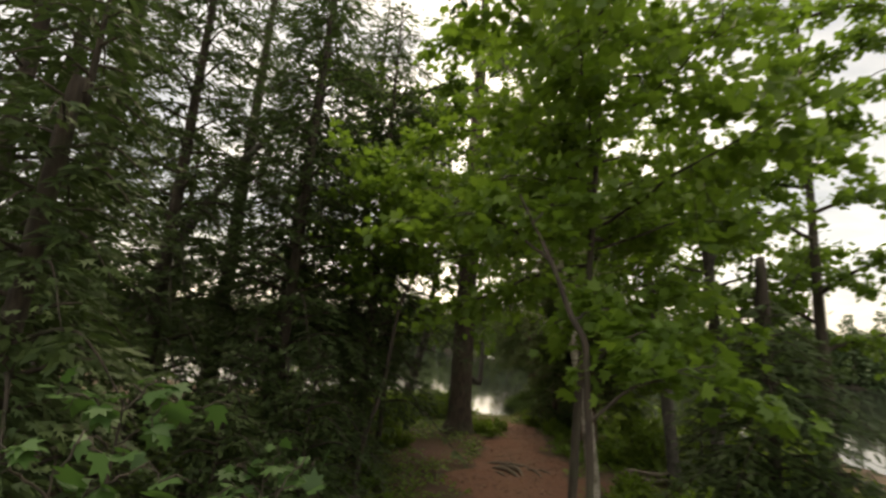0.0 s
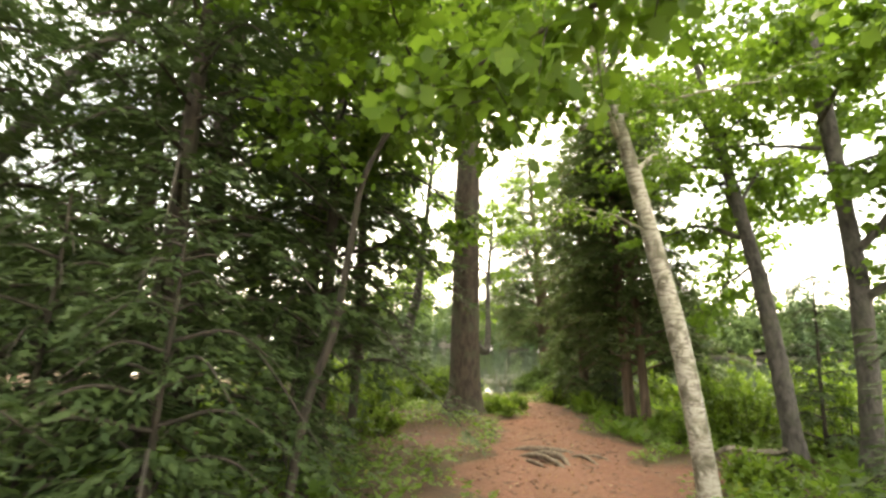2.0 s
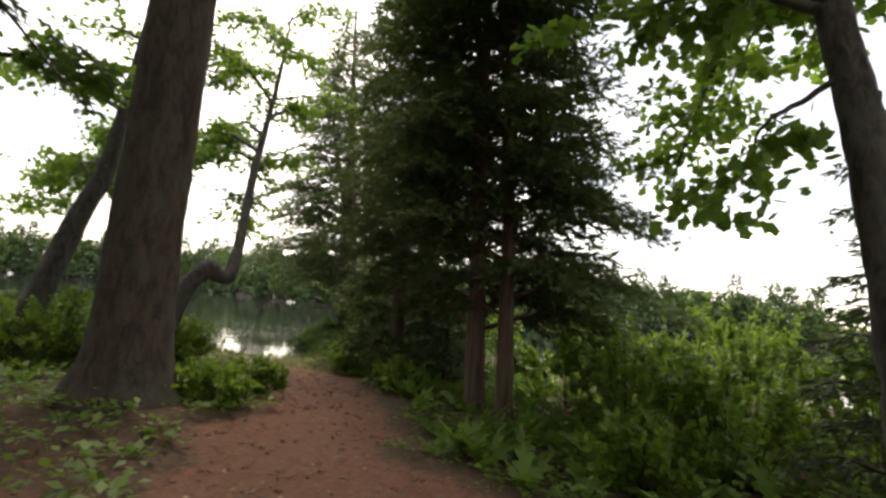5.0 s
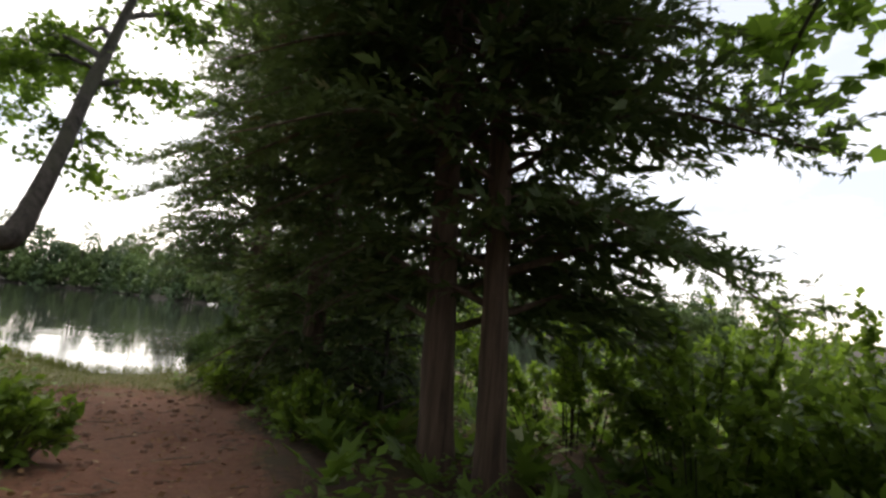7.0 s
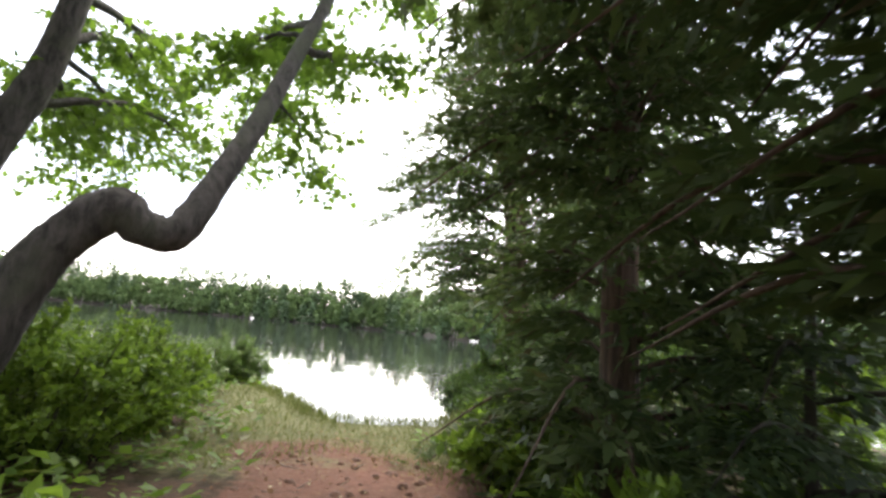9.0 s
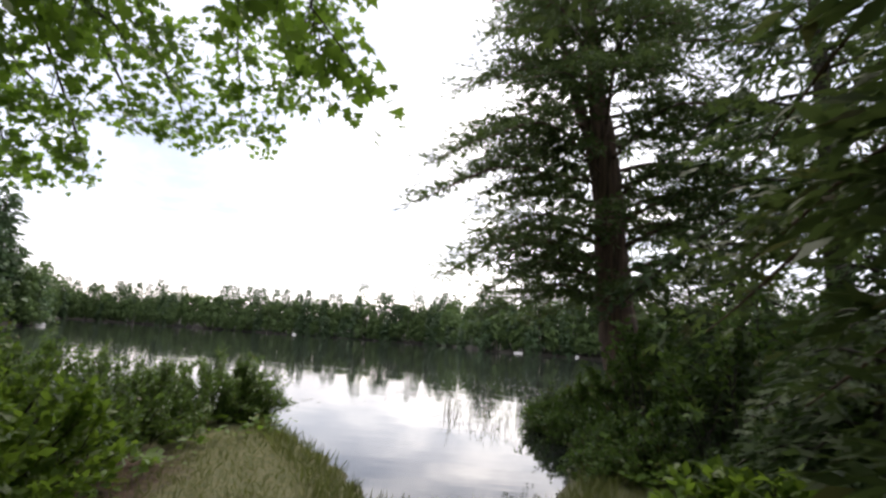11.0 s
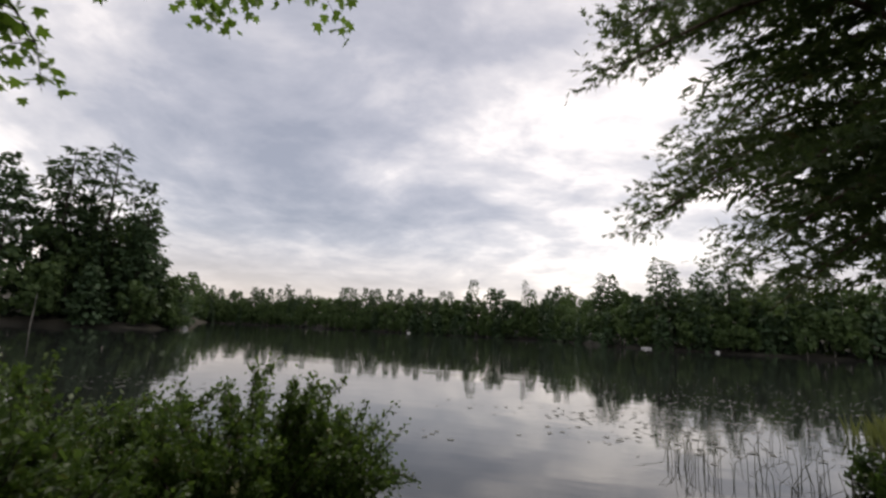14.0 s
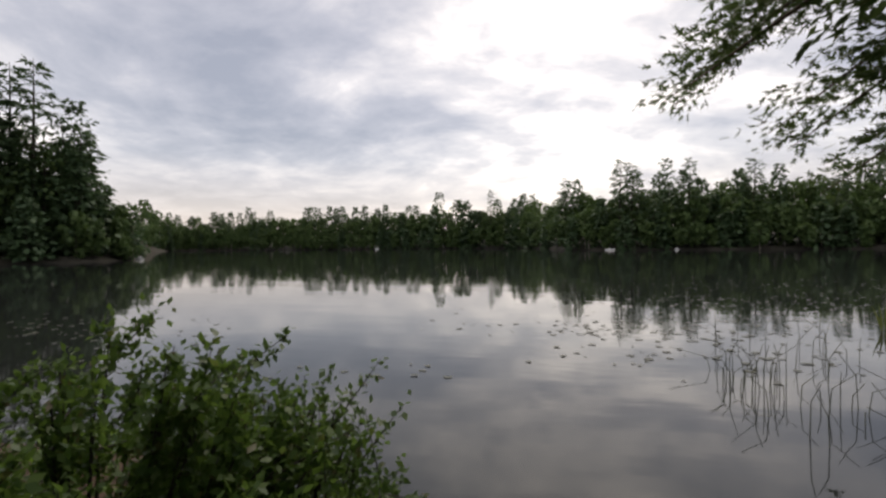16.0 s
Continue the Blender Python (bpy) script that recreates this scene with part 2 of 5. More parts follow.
# flat leaf outlines: x across, y along the leaf, z out of it
DIAMOND = np.array([(0, 0, 0), (0.30, 0.45, 0.06), (0, 1, -0.05), (-0.30, 0.45, 0.06)])
OVAL = np.array([(0, 0, 0), (0.2, 0.25, 0.04), (0.24, 0.55, 0.05), (0, 1, -0.06), (-0.24, 0.55, 0.05), (-0.2, 0.25, 0.04)])
LOBED = np.array([(0, 0, 0), (0.34, -0.02, 0.0), (0.52, 0.22, -0.03), (0.30, 0.30, 0.02), (0.50, 0.66, -0.06), (0.18, 0.60, 0.02), (0, 1.0, -0.08),
                  (-0.18, 0.60, 0.02), (-0.50, 0.66, -0.06), (-0.30, 0.30, 0.02), (-0.52, 0.22, -0.03), (-0.34, -0.02, 0.0)])
FROND = np.array([(0, 0, 0), (0.16, 0.12, 0), (0.08, 0.2, 0), (0.24, 0.36, -0.02), (0.09, 0.40, 0), (0.22, 0.62, -0.04), (0.06, 0.62, 0), (0, 1.0, -0.07),
                  (-0.06, 0.66, 0), (-0.2, 0.68, -0.04), (-0.09, 0.44, 0), (-0.25, 0.42, -0.02), (-0.08, 0.22, 0), (-0.17, 0.16, 0)])
TUFT = np.array([(0, 0, 0), (0.25, 0.22, 0), (0.13, 0.38, 0.02), (0.29, 0.62, -0.04), (0, 1.0, -0.09), (-0.29, 0.66, -0.04), (-0.12, 0.42, 0.02), (-0.26, 0.25, 0)])
PLUME = np.array([(0, 0, 0), (0.23, 0.30, -0.02), (0.03, 0.25, 0), (0.25, 0.62, -0.04), (0.03, 0.48, 0), (0, 1.0, -0.10), (-0.03, 0.55, 0), (-0.24, 0.70, -0.04), (-0.03, 0.32, 0), (-0.22, 0.38, -0.02)])
SLIVER = np.array([(0, 0, 0), (0.16, 0.40, 0.02), (0, 1.0, -0.09), (-0.16, 0.40, 0.02)])
MAPLE_LEAF = np.array([(0, 0, 0), (0.46, 0.08, -0.02), (0.30, 0.34, 0.02), (0.46, 0.68, -0.05), (0, 1.0, -0.08), (-0.46, 0.68, -0.05), (-0.30, 0.34, 0.02), (-0.46, 0.08, -0.02)])
BLADE = np.array([(-0.012, 0, 0), (0.012, 0, 0), (0.008, 0.55, 0.05), (0, 1.0, 0.22)])


def unit(v):
    return v / np.maximum(np.linalg.norm(v, axis=-1, keepdims=True), 1e-6)


def scatter(shape, pos, along, face, size):
    """One copy of a leaf outline at each place, its length along one direction and its face towards another."""
    pos, along, face = np.asarray(pos, float), unit(np.asarray(along, float)), np.asarray(face, float)
    across = unit(np.cross(along, face))
    out = np.cross(across, along)
    size = np.broadcast_to(np.asarray(size, float), (len(pos),))[:, None, None]
    v = pos[:, None] + size * (shape[None, :, :1] * across[:, None] + shape[None, :, 1:2] * along[:, None] + shape[None, :, 2:] * out[:, None])
    k = len(shape)
    return v.reshape(-1, 3), np.arange(len(pos) * k).reshape(-1, k)


def curve_points(points, steps):
    """A smooth line through points, each a row of numbers."""
    p = np.asarray(points, float)
    p = np.vstack([2 * p[0] - p[1], p, 2 * p[-1] - p[-2]])
    out = []
    for i in range(1, len(p) - 2):
        for s in np.arange(steps) / steps:
            a, b, c, d = p[i - 1], p[i], p[i + 1], p[i + 2]
            out.append(0.5 * (2 * b + (c - a) * s + (2 * a - 5 * b + 4 * c - d) * s * s + (3 * b - a - 3 * c + d) * s ** 3))
    return np.array(out + [p[-2]])


def tube(line, sides=8, rough=0.0):
    """A tapered round limb along rows of x, y, z, radius."""
    line = np.asarray(line, float)
    tangent = unit(np.gradient(line[:, :3], axis=0))
    ref = np.array([0.31, 0.95, 0.05]) if abs(tangent[0][2]) > 0.6 else np.array([0.02, 0.05, 1.0])
    across = unit(np.cross(tangent, ref))
    out = np.cross(across, tangent)
    a = np.linspace(0, 2 * math.pi, sides, endpoint=False)
    r = np.maximum(line[:, 3], 0.0015)[:, None] * (1 + rough * RNG.normal(0, 1, (len(line), sides)))
    v = line[:, None, :3] + r[..., None] * (np.cos(a)[None, :, None] * across[:, None] + np.sin(a)[None, :, None] * out[:, None])
    n = len(line)
    i, j = np.meshgrid(np.arange(n - 1), np.arange(sides), indexing="ij")
    k = (j + 1) % sides
    f = np.stack([i * sides + j, i * sides + k, (i + 1) * sides + k, (i + 1) * sides + j], -1).reshape(-1, 4)
    return v.reshape(-1, 3), f


def joined(pieces):
    verts, faces, n = [], [], 0
    for v, f in pieces:
        verts.append(v)
        faces.append(f + n)
        n += len(v)
    return np.vstack(verts), np.vstack(faces)


def local(v, at):
    return v - np.asarray(at)[None]


CAMERA_LINE = np.array([(0, 0, 3.2), (0, 3.4, 2.3), (0.1, 5.6, 1.9), (0.5, 8, 1.6), (1.1, 10.2, 1.5), (2.9, 14, 1.4), (3.2, 15.2, 1.3), (3.3, 16.5, 1.3), (3.1, 18.5, 1.3), (2.6, 20.4, 1.2), (2.2, 21.6, 1.2), (1.3, 23.6, 1.2), (0.9, 24.6, 1.2)])


def clear_of_camera(pos, room=0.75):
    """False where foliage stands so near the camera's route that it would loom in its view."""
    best = np.full(len(pos), 1e9)
    for a, b in zip(CAMERA_LINE[:-1], CAMERA_LINE[1:]):
        d = b - a
        s = np.clip((pos - a) @ d / (d @ d), 0, 1)
        best = np.minimum(best, np.linalg.norm(pos - a - s[:, None] * d, axis=1))
    return best > room


def whorl(x, y, z0, z1, reach, n, seed, r=0.04):
    """Limbs that leave an upright stem all round between two heights."""
    rnd = random.Random(seed)
    out = []
    for k in range(n):
        z, a, l = z0 + (z1 - z0) * k / n, k * 2.4 + rnd.uniform(-0.4, 0.4), reach * rnd.uniform(0.65, 1.1)
        dx, dy = math.cos(a) * l, math.sin(a) * l
        out.append([(x, y, z, r), (x + dx * 0.5, y + dy * 0.5, z + 0.35, r * 0.6), (x + dx, y + dy, z + rnd.uniform(0.0, 0.7), 0.007)])
    return out


def line_at(line, z):
    """The place and radius of an upright trunk line at height z."""
    line = np.asarray(line)
    return np.array([np.interp(z, line[:, 2], line[:, k]) for k in (0, 1, 3)])


def flare(line, height=0.5, much=0.6):
    """Widens the foot of a trunk."""
    z0 = line[0, 2]
    line[:, 3] *= 1 + much * np.exp(-(line[:, 2] - z0) / height * 2.2)
    return line


def trunk_mesh(points, mat, at, sides=16, rough=0.03, foot=(0.5, 0.5), roots=0):
    line = flare(curve_points(points, 7), *foot)
    pieces = [tube(line, sides, rough)]
    for k in range(roots):
        a = k * 2 * math.pi / roots + RNG.uniform(-0.4, 0.4)
        r = points[0][3]
        d = np.array([math.cos(a), math.sin(a), 0])
        b = np.array(points[0][:3])
        pieces.append(tube(curve_points([(*(b + d * r * 0.6 + (0, 0, r * 1.0)), r * 0.34), (*(b + d * r * 1.5 + (0, 0, r * 0.25)), r * 0.26), (*(b + d * r * 2.4 - (0, 0, 0.12)), r * 0.12)], 4), 8, 0.06))
    v, f = joined(pieces)
    return fast_mesh("trunk", local(v, at), f, mat, True), line


def conifer(name, points, label, mat=HEMLOCK, bark=DARK_BARK, low=1.0, reach=2.0, limbs=46, frond=0.17, droop=0.35, side=9, lift=0.0, group="", face=None, taper=0.75, sparse=1.0, foot=(0.4, 0.4), category="tree", seed=1, bare=0.15, clear=None, near=True, spray=SLIVER, loose=0.55, gap=None, belly=1.0, inner=0.0):
    """A needle tree: trunk, limbs that leave it all round, and flat sprays along them.
    low: height of the lowest limbs over the foot; reach: length of the longest; gap: a side without limbs (bearing, half angle, up to a height); belly: share of their length that the lowest limbs have; inner: share of a limb that bears denser, plainer sprays."""
    global RNG
    RNG = np.random.default_rng(seed)
    at = points[0][:3]
    tree = thing(name, at, label, category, group)
    trunk, line = trunk_mesh(points, bark, at, 14, 0.03, foot)
    part("trunk", trunk, tree)
    z0, z1 = at[2] + low, points[-1][2] - 0.1
    wood, pos, way, nor, size, deep = [], [], [], [], [], []
    for i in range(limbs):
        s = (i + RNG.uniform(0, 0.9)) / limbs
        z = z0 + (z1 - z0) * s
        x, y, r = line_at(line, z)
        a = i * 2.4 + RNG.uniform(-0.5, 0.5)
        if face is not None and RNG.random() < face[1]:
            a = radians(face[0]) + RNG.normal(0, 0.6)
        if gap is not None and z < gap[2] and abs((math.degrees(a) - gap[0] + 180) % 360 - 180) < gap[1]:
            continue
        length = reach * (1 - s) ** taper * RNG.uniform(0.65, 1.1) * min(1.0, belly + 2.4 * s) + 0.25
        d = np.array([math.cos(a), math.sin(a), 0])
        start = np.array([x, y, z])
        mid = start + d * length * 0.5 + (0, 0, length * (0.10 + lift))
        end = start + d * length + (0, 0, length * (lift * 1.2 - droop))
        limb = curve_points([(*start, 0.012 + 0.010 * length), (*mid, 0.008 + 0.006 * length), (*end, 0.004)], 6)
        if not np.all(clear_of_camera(limb[:, :3], 0.95)):
            continue
        if clear is not None and np.min(np.linalg.norm(limb[:, :3] - np.array(clear[:3]), axis=1)) < clear[3]:
            continue
        wood.append(tube(limb, 4))
        lat = np.array([-d[1], d[0], 0])
        k = max(3, int(side * length / max(reach, 0.5) * 1.6))
        for j in range(k):
            u = bare + (1 - bare) * (j + RNG.uniform(0.1, 0.9)) / k
            q = limb[int(u * (len(limb) - 1)), :3]
            for sgn in (-1, 1):
                bl = (0.22 + 0.45 * (1 - u)) * length * RNG.uniform(0.5, 1.0) * 0.8 + 0.1
                bd = unit(d * 0.75 + lat * sgn * 0.8 + np.array([0, 0, -0.18 + lift * 0.5]) + RNG.normal(0, 0.12, 3))
                m = max(2, int(bl / frond * (2.6 if u < inner else 2.0) * sparse))
                f = (np.arange(m) + RNG.uniform(0, 0.8, m)) / m
                p = q + bd * (f * bl)[:, None] + np.array([0, 0, -1]) * (f ** 2 * bl * droop * 0.55)[:, None] + RNG.normal(0, 0.02, (m, 3))
                turn = np.where(np.arange(m) % 2 == 0, 1, -1)[:, None]
                pos.append(p)
                way.append(bd + turn * np.cross(bd, (0, 0, 1)) * RNG.uniform(0.1, 0.8, (m, 1)) + np.array([0, 0, -droop * 0.5]) + RNG.normal(0, loose * 0.6, (m, 3)))
                nor.append(np.array([0, 0, 1]) + RNG.normal(0, loose, (m, 3)))
                size.append(frond * RNG.uniform(0.6, 1.3, m) * (1.1 if u < inner else 1.0))
                deep.append(np.full(m, u < inner))
    if near:
        for v, f in wood:
            part("limb", fast_mesh("limb", local(v, at), f, bark, True), tree)
    else:
        v, f = joined(wood)
        tagged(part("branchwork", fast_mesh("branchwork", local(v, at), f, bark, True), tree), kind="stuff")
    pos = np.vstack(pos)
    ok = clear_of_camera(pos)
    if clear is not None:
        ok &= clear_of_camera(pos, 1.3)
        ok &= np.linalg.norm(pos - np.array(clear[:3]), axis=1) > clear[3] + 0.12
    way, nor, size, deep = np.vstack(way), np.vstack(nor), np.concatenate(size), np.concatenate(deep)
    for where, outline, name in ((ok & ~deep, spray, "crown"), (ok & deep, SLIVER, "inner_crown")):
        if np.any(where):
            v, f = scatter(outline, pos[where], way[where], nor[where], size[where])
            tagged(part(name, fast_mesh(name, local(v, at), f, mat), tree), kind="stuff")
    return tree


def leafy(name, points, label, limbs, mat=MAPLE, bark=GREY_BARK, shape=LOBED, leaf=0.11, leaves=2200, twig=0.55, sides=12, rough=0.03, foot=(0.4, 0.45), group="", category="tree", seed=1, flatness=0.5, roots=0, spread=0.22, hang=0.3):
    """A broad-leaved tree. limbs: rows of points with radius, each a limb that bears twigs and leaves along its outer part."""
    global RNG
    RNG = np.random.default_rng(seed)
    at = points[0][:3]
    tree = thing(name, at, label, category, group)
    trunk, line = trunk_mesh(points, bark, at, sides, rough, foot, roots)
    part("trunk", trunk, tree)
    wood, tips = [], []
    for limb in limbs:
        c = curve_points(limb, 8)
        if len(limb) > 2:
            c[1:-1, :3] += np.cumsum(RNG.normal(0, 0.012, (len(c) - 2, 3)), axis=0)
        v, f = tube(c, 7)
        mesh = fast_mesh("limb", local(v, at), f, bark, True)
        part("limb", mesh, tree)
        length = np.sum(np.linalg.norm(np.diff(c[:, :3], axis=0), axis=1))
        n = max(4, int(length / 0.16))
        for j in range(n):
            u = 0.22 + 0.78 * (j + RNG.uniform(0, 0.9)) / n
            q = c[min(len(c) - 1, int(u * len(c))), :3]
            d = unit(np.append(RNG.normal(0, 1, 2), RNG.normal(-0.15, 0.4)) + 0.5 * unit(c[-1, :3] - c[0, :3]))
            l = twig * RNG.uniform(0.45, 1.25)
            e = q + d * l + np.array([0, 0, -hang * l * 0.4])
            wood.append(tube(np.array([(*q, 0.007), (*(q * 0.5 + e * 0.5 + np.array([0, 0, 0.04])), 0.005), (*e, 0.002)]), 4))
            tips.append((q, e))
    v, f = joined(wood)
    tagged(part("twigwork", fast_mesh("twigwork", local(v, at), f, bark, True), tree), kind="stuff")
    q, e = np.array([t[0] for t in tips]), np.array([t[1] for t in tips])
    pick = RNG.integers(0, len(tips), leaves)
    u = RNG.uniform(0.15, 1.1, (leaves, 1))
    pos = q[pick] * (1 - u) + e[pick] * u + RNG.normal(0, 1, (leaves, 3)) * np.array([spread, spread, spread * 0.55]) * 0.5
    way = unit(e[pick] - q[pick]) * 0.7 + RNG.normal(0, 0.7, (leaves, 3)) + np.array([0, 0, -hang])
    nor = np.array([0, 0, 1]) + RNG.normal(0, flatness, (leaves, 3))
    ok = clear_of_camera(pos)
    v, f = scatter(shape, pos[ok], way[ok], nor[ok], (leaf * RNG.uniform(0.6, 1.2, leaves))[ok])
    tagged(part("crown", fast_mesh("crown", local(v, at), f, mat), tree), kind="stuff")
    return tree


def shrub(name, at, size, label, mat=SHRUB, shape=OVAL, leaf=0.06, leaves=3000, stems=26, seed=1, group="", upright=0.6, bark=DARK_BARK):
    """A bush of many leafy shoots that spring from its foot. size: half width, half depth, height."""
    global RNG
    RNG = np.random.default_rng(seed)
    bush = thing(name, at, label, "shrub", group)
    wood, pos, way = [], [], []
    per = max(6, leaves // (stems * 3))
    for i in range(stems):
        a, rr = RNG.uniform(0, 2 * math.pi), math.sqrt(RNG.uniform(0.0, 1.0))
        top = np.array([math.cos(a) * rr * size[0], math.sin(a) * rr * size[1], size[2] * (1 - 0.62 * rr ** 2.2) * RNG.uniform(0.72, 1.08)])
        foot = np.array([math.cos(a) * rr * size[0] * 0.45, math.sin(a) * rr * size[1] * 0.45, -0.08])
        bend = foot * 0.6 + top * 0.4 + np.array([0, 0, size[2] * 0.12])
        c = curve_points([(*foot, 0.008), (*bend, 0.006), (*top, 0.003)], 4)
        wood.append(tube(c, 4))
        for b in range(3):
            q = c[int(len(c) * RNG.uniform(0.12, 0.98)) - 1, :3] if b else c[-4, :3]
            d = unit(np.array([math.cos(a), math.sin(a), 0]) * RNG.uniform(-0.2, 0.9) + RNG.normal(0, 0.5, 3) + np.array([0, 0, upright]))
            l = RNG.uniform(0.14, 0.38) * (0.6 + 0.5 * size[2])
            if not b:
                d, l = unit(top - q + RNG.normal(0, 0.02, 3)), np.linalg.norm(top - q) + 0.05
            wood.append(tube(np.array([(*q, 0.005), (*(q + d * l), 0.0015)]), 3))
            u = RNG.uniform(0.0, 1.0, per)
            pos.append(q + d * (u * l)[:, None] + RNG.normal(0, 0.02, (per, 3)))
            way.append(d * RNG.uniform(0.2, 0.9, (per, 1)) + RNG.normal(0, 0.65, (per, 3)))
    v, f = joined(wood)
    tagged(part("branchwork", fast_mesh("branchwork", v, f, bark, True), bush), kind="stuff")
    pos, way = np.vstack(pos), np.vstack(way)
    v, f = scatter(shape, pos, way, np.array([0, 0, 1]) + RNG.normal(0, 0.6, pos.shape), leaf * RNG.uniform(0.55, 1.25, len(pos)))
    tagged(part("foliage", fast_mesh("foliage", v, f, mat), bush), kind="stuff")
    return bush

# ---- land and water ----
# near shore, as a plan of the land's edge
SHORE = [(-400, -400), (-400, 40), (-90, 33), (-40, 29), (-18, 27), (-8, 26.4), (-3, 26.9), (-0.8, 27.0), (0.1, 26.3), (0.9, 25.4), (1.7, 24.2), (2.2, 23.3),
         (2.8, 23.35), (3.3, 23.6), (3.8, 25.1), (4.05, 26.4), (3.95, 27.6), (4.2, 29.2), (5.2, 30.6), (6.8, 31.0), (8.4, 28.5), (10.3, 25), (13.2, 19.5), (15, 14),
         (17, 5), (22, -10), (60, -100), (150, -400)]
EYE = np.array([1.0, 24.5])
# far shore: bearing in degrees (left of straight ahead is positive) and distance
FAR_BEARING = [-180, -120, -95, -70, -50, -30, -20, -8, -2, 1, 4, 14, 27, 40, 43, 44.5, 50, 60, 75, 95, 120, 180]
FAR_DISTANCE = [900, 600, 260, 150, 120, 112, 108, 108, 118, 165, 205, 225, 260, 330, 300, 64, 60, 62, 75, 140, 600, 900]


def edge_distance(x, y):
    """Metres inside the near land (negative: in the lake)."""
    p = np.array(SHORE, float)
    best, inside = np.full(x.shape, 1e9), np.zeros(x.shape, bool)
    for (ax, ay), (bx, by) in zip(p, np.roll(p, -1, axis=0)):
        dx, dy = bx - ax, by - ay
        s = np.clip(((x - ax) * dx + (y - ay) * dy) / (dx * dx + dy * dy), 0, 1)
        best = np.minimum(best, np.hypot(x - ax - s * dx, y - ay - s * dy))
        with np.errstate(divide="ignore", invalid="ignore"):
            cross = ((ay > y) != (by > y)) & (x < (bx - ax) * (y - ay) / (by - ay if by != ay else 1e-9) + ax)
        inside ^= cross
    return np.where(inside, best, -best)


def far_distance(x, y):
    b = np.degrees(np.arctan2(-(x - EYE[0]), y - EYE[1]))
    return np.hypot(x - EYE[0], y - EYE[1]) - np.interp(b, FAR_BEARING, FAR_DISTANCE)


def wobble(x, y):
    return (np.sin(x * 1.7 + 0.6 * y) + np.sin(y * 2.3 - x * 0.9 + 1.3) + 0.6 * np.sin(3.9 * x + 2.1 * y) + 0.5 * np.sin(5.3 * y - 4.1 * x)) * 0.25


def slope(x, y):
    """The lie of the near land: a bank that comes down to a flat by the lake."""
    h = np.interp(y, [-60, -12, -4, 0, 1.1, 2.2, 3.4, 4.5, 5.6, 6.8, 8.0, 10.2, 14, 20, 24], [6, 3.6, 2.3, 1.75, 1.42, 1.08, 0.86, 0.70, 0.52, 0.36, 0.27, 0.22, 0.19, 0.17, 0.13])
    pine = np.hypot(x - 0.72, y - 17.3)
    return h + 0.035 * wobble(x, y) + 0.16 * np.exp(-(pine / 1.5) ** 2) + 0.12 * np.clip((np.abs(x - 1.5) - 4) / 10, 0, 1)


def height(x, y):
    x, y = np.asarray(x, float), np.asarray(y, float)
    d = edge_distance(x, y) + 0.10 * wobble(x * 3, y * 3)
    bank = np.clip(d / 0.55, 0, 1)
    near = np.where(d > 0, slope(x, y) * (0.35 + 0.65 * bank * (2 - bank)), np.maximum(d * 0.45, -2.0))
    f = far_distance(x, y)
    far = np.where(f > 0, 0.5 + np.minimum(f * 0.06, 9) + 1.2 * wobble(x * 0.05, y * 0.05) * np.clip(f / 30, 0, 1), np.maximum(f * 0.2, -2.0))
    return np.where(d > -1.5, near, np.maximum(far, np.where(d > -4, near, -2.0)))


def path_mask(x, y):
    c = np.interp(y, [-3, 5, 8, 10, 12.3, 14.4, 16.7, 18, 20, 21.5, 23], [0, 0.25, 0.9, 1.5, 2.0, 2.4, 2.6, 2.9, 2.9, 2.55, 2.4])
    w = np.interp(y, [-3, 5, 8, 10, 12.3, 14.4, 16.7, 18, 20, 21.5, 22.6], [0.8, 0.8, 0.95, 1.25, 1.5, 1.2, 0.75, 0.85, 1.05, 1.0, 0.3])
    c, w = c + 0.18 * np.sin(y * 1.9), w + 0.16 * np.sin(y * 2.7 + 1) + 0.1 * np.sin(y * 5.1)
    beside = 0.45 * np.exp(-((x + 0.1) / 1.9) ** 2 - ((y - 14.6) / 2.2) ** 2)
    beside = np.maximum(beside * 1.2, 0.75 * np.exp(-((x - 3.9) / 1.2) ** 2 - ((y - 12.3) / 0.8) ** 2))
    return np.maximum(np.clip((w - np.abs(x - c)) / 0.6 + 0.5, 0, 1), beside) * np.clip((23 - y) / 1.2, 0, 1)


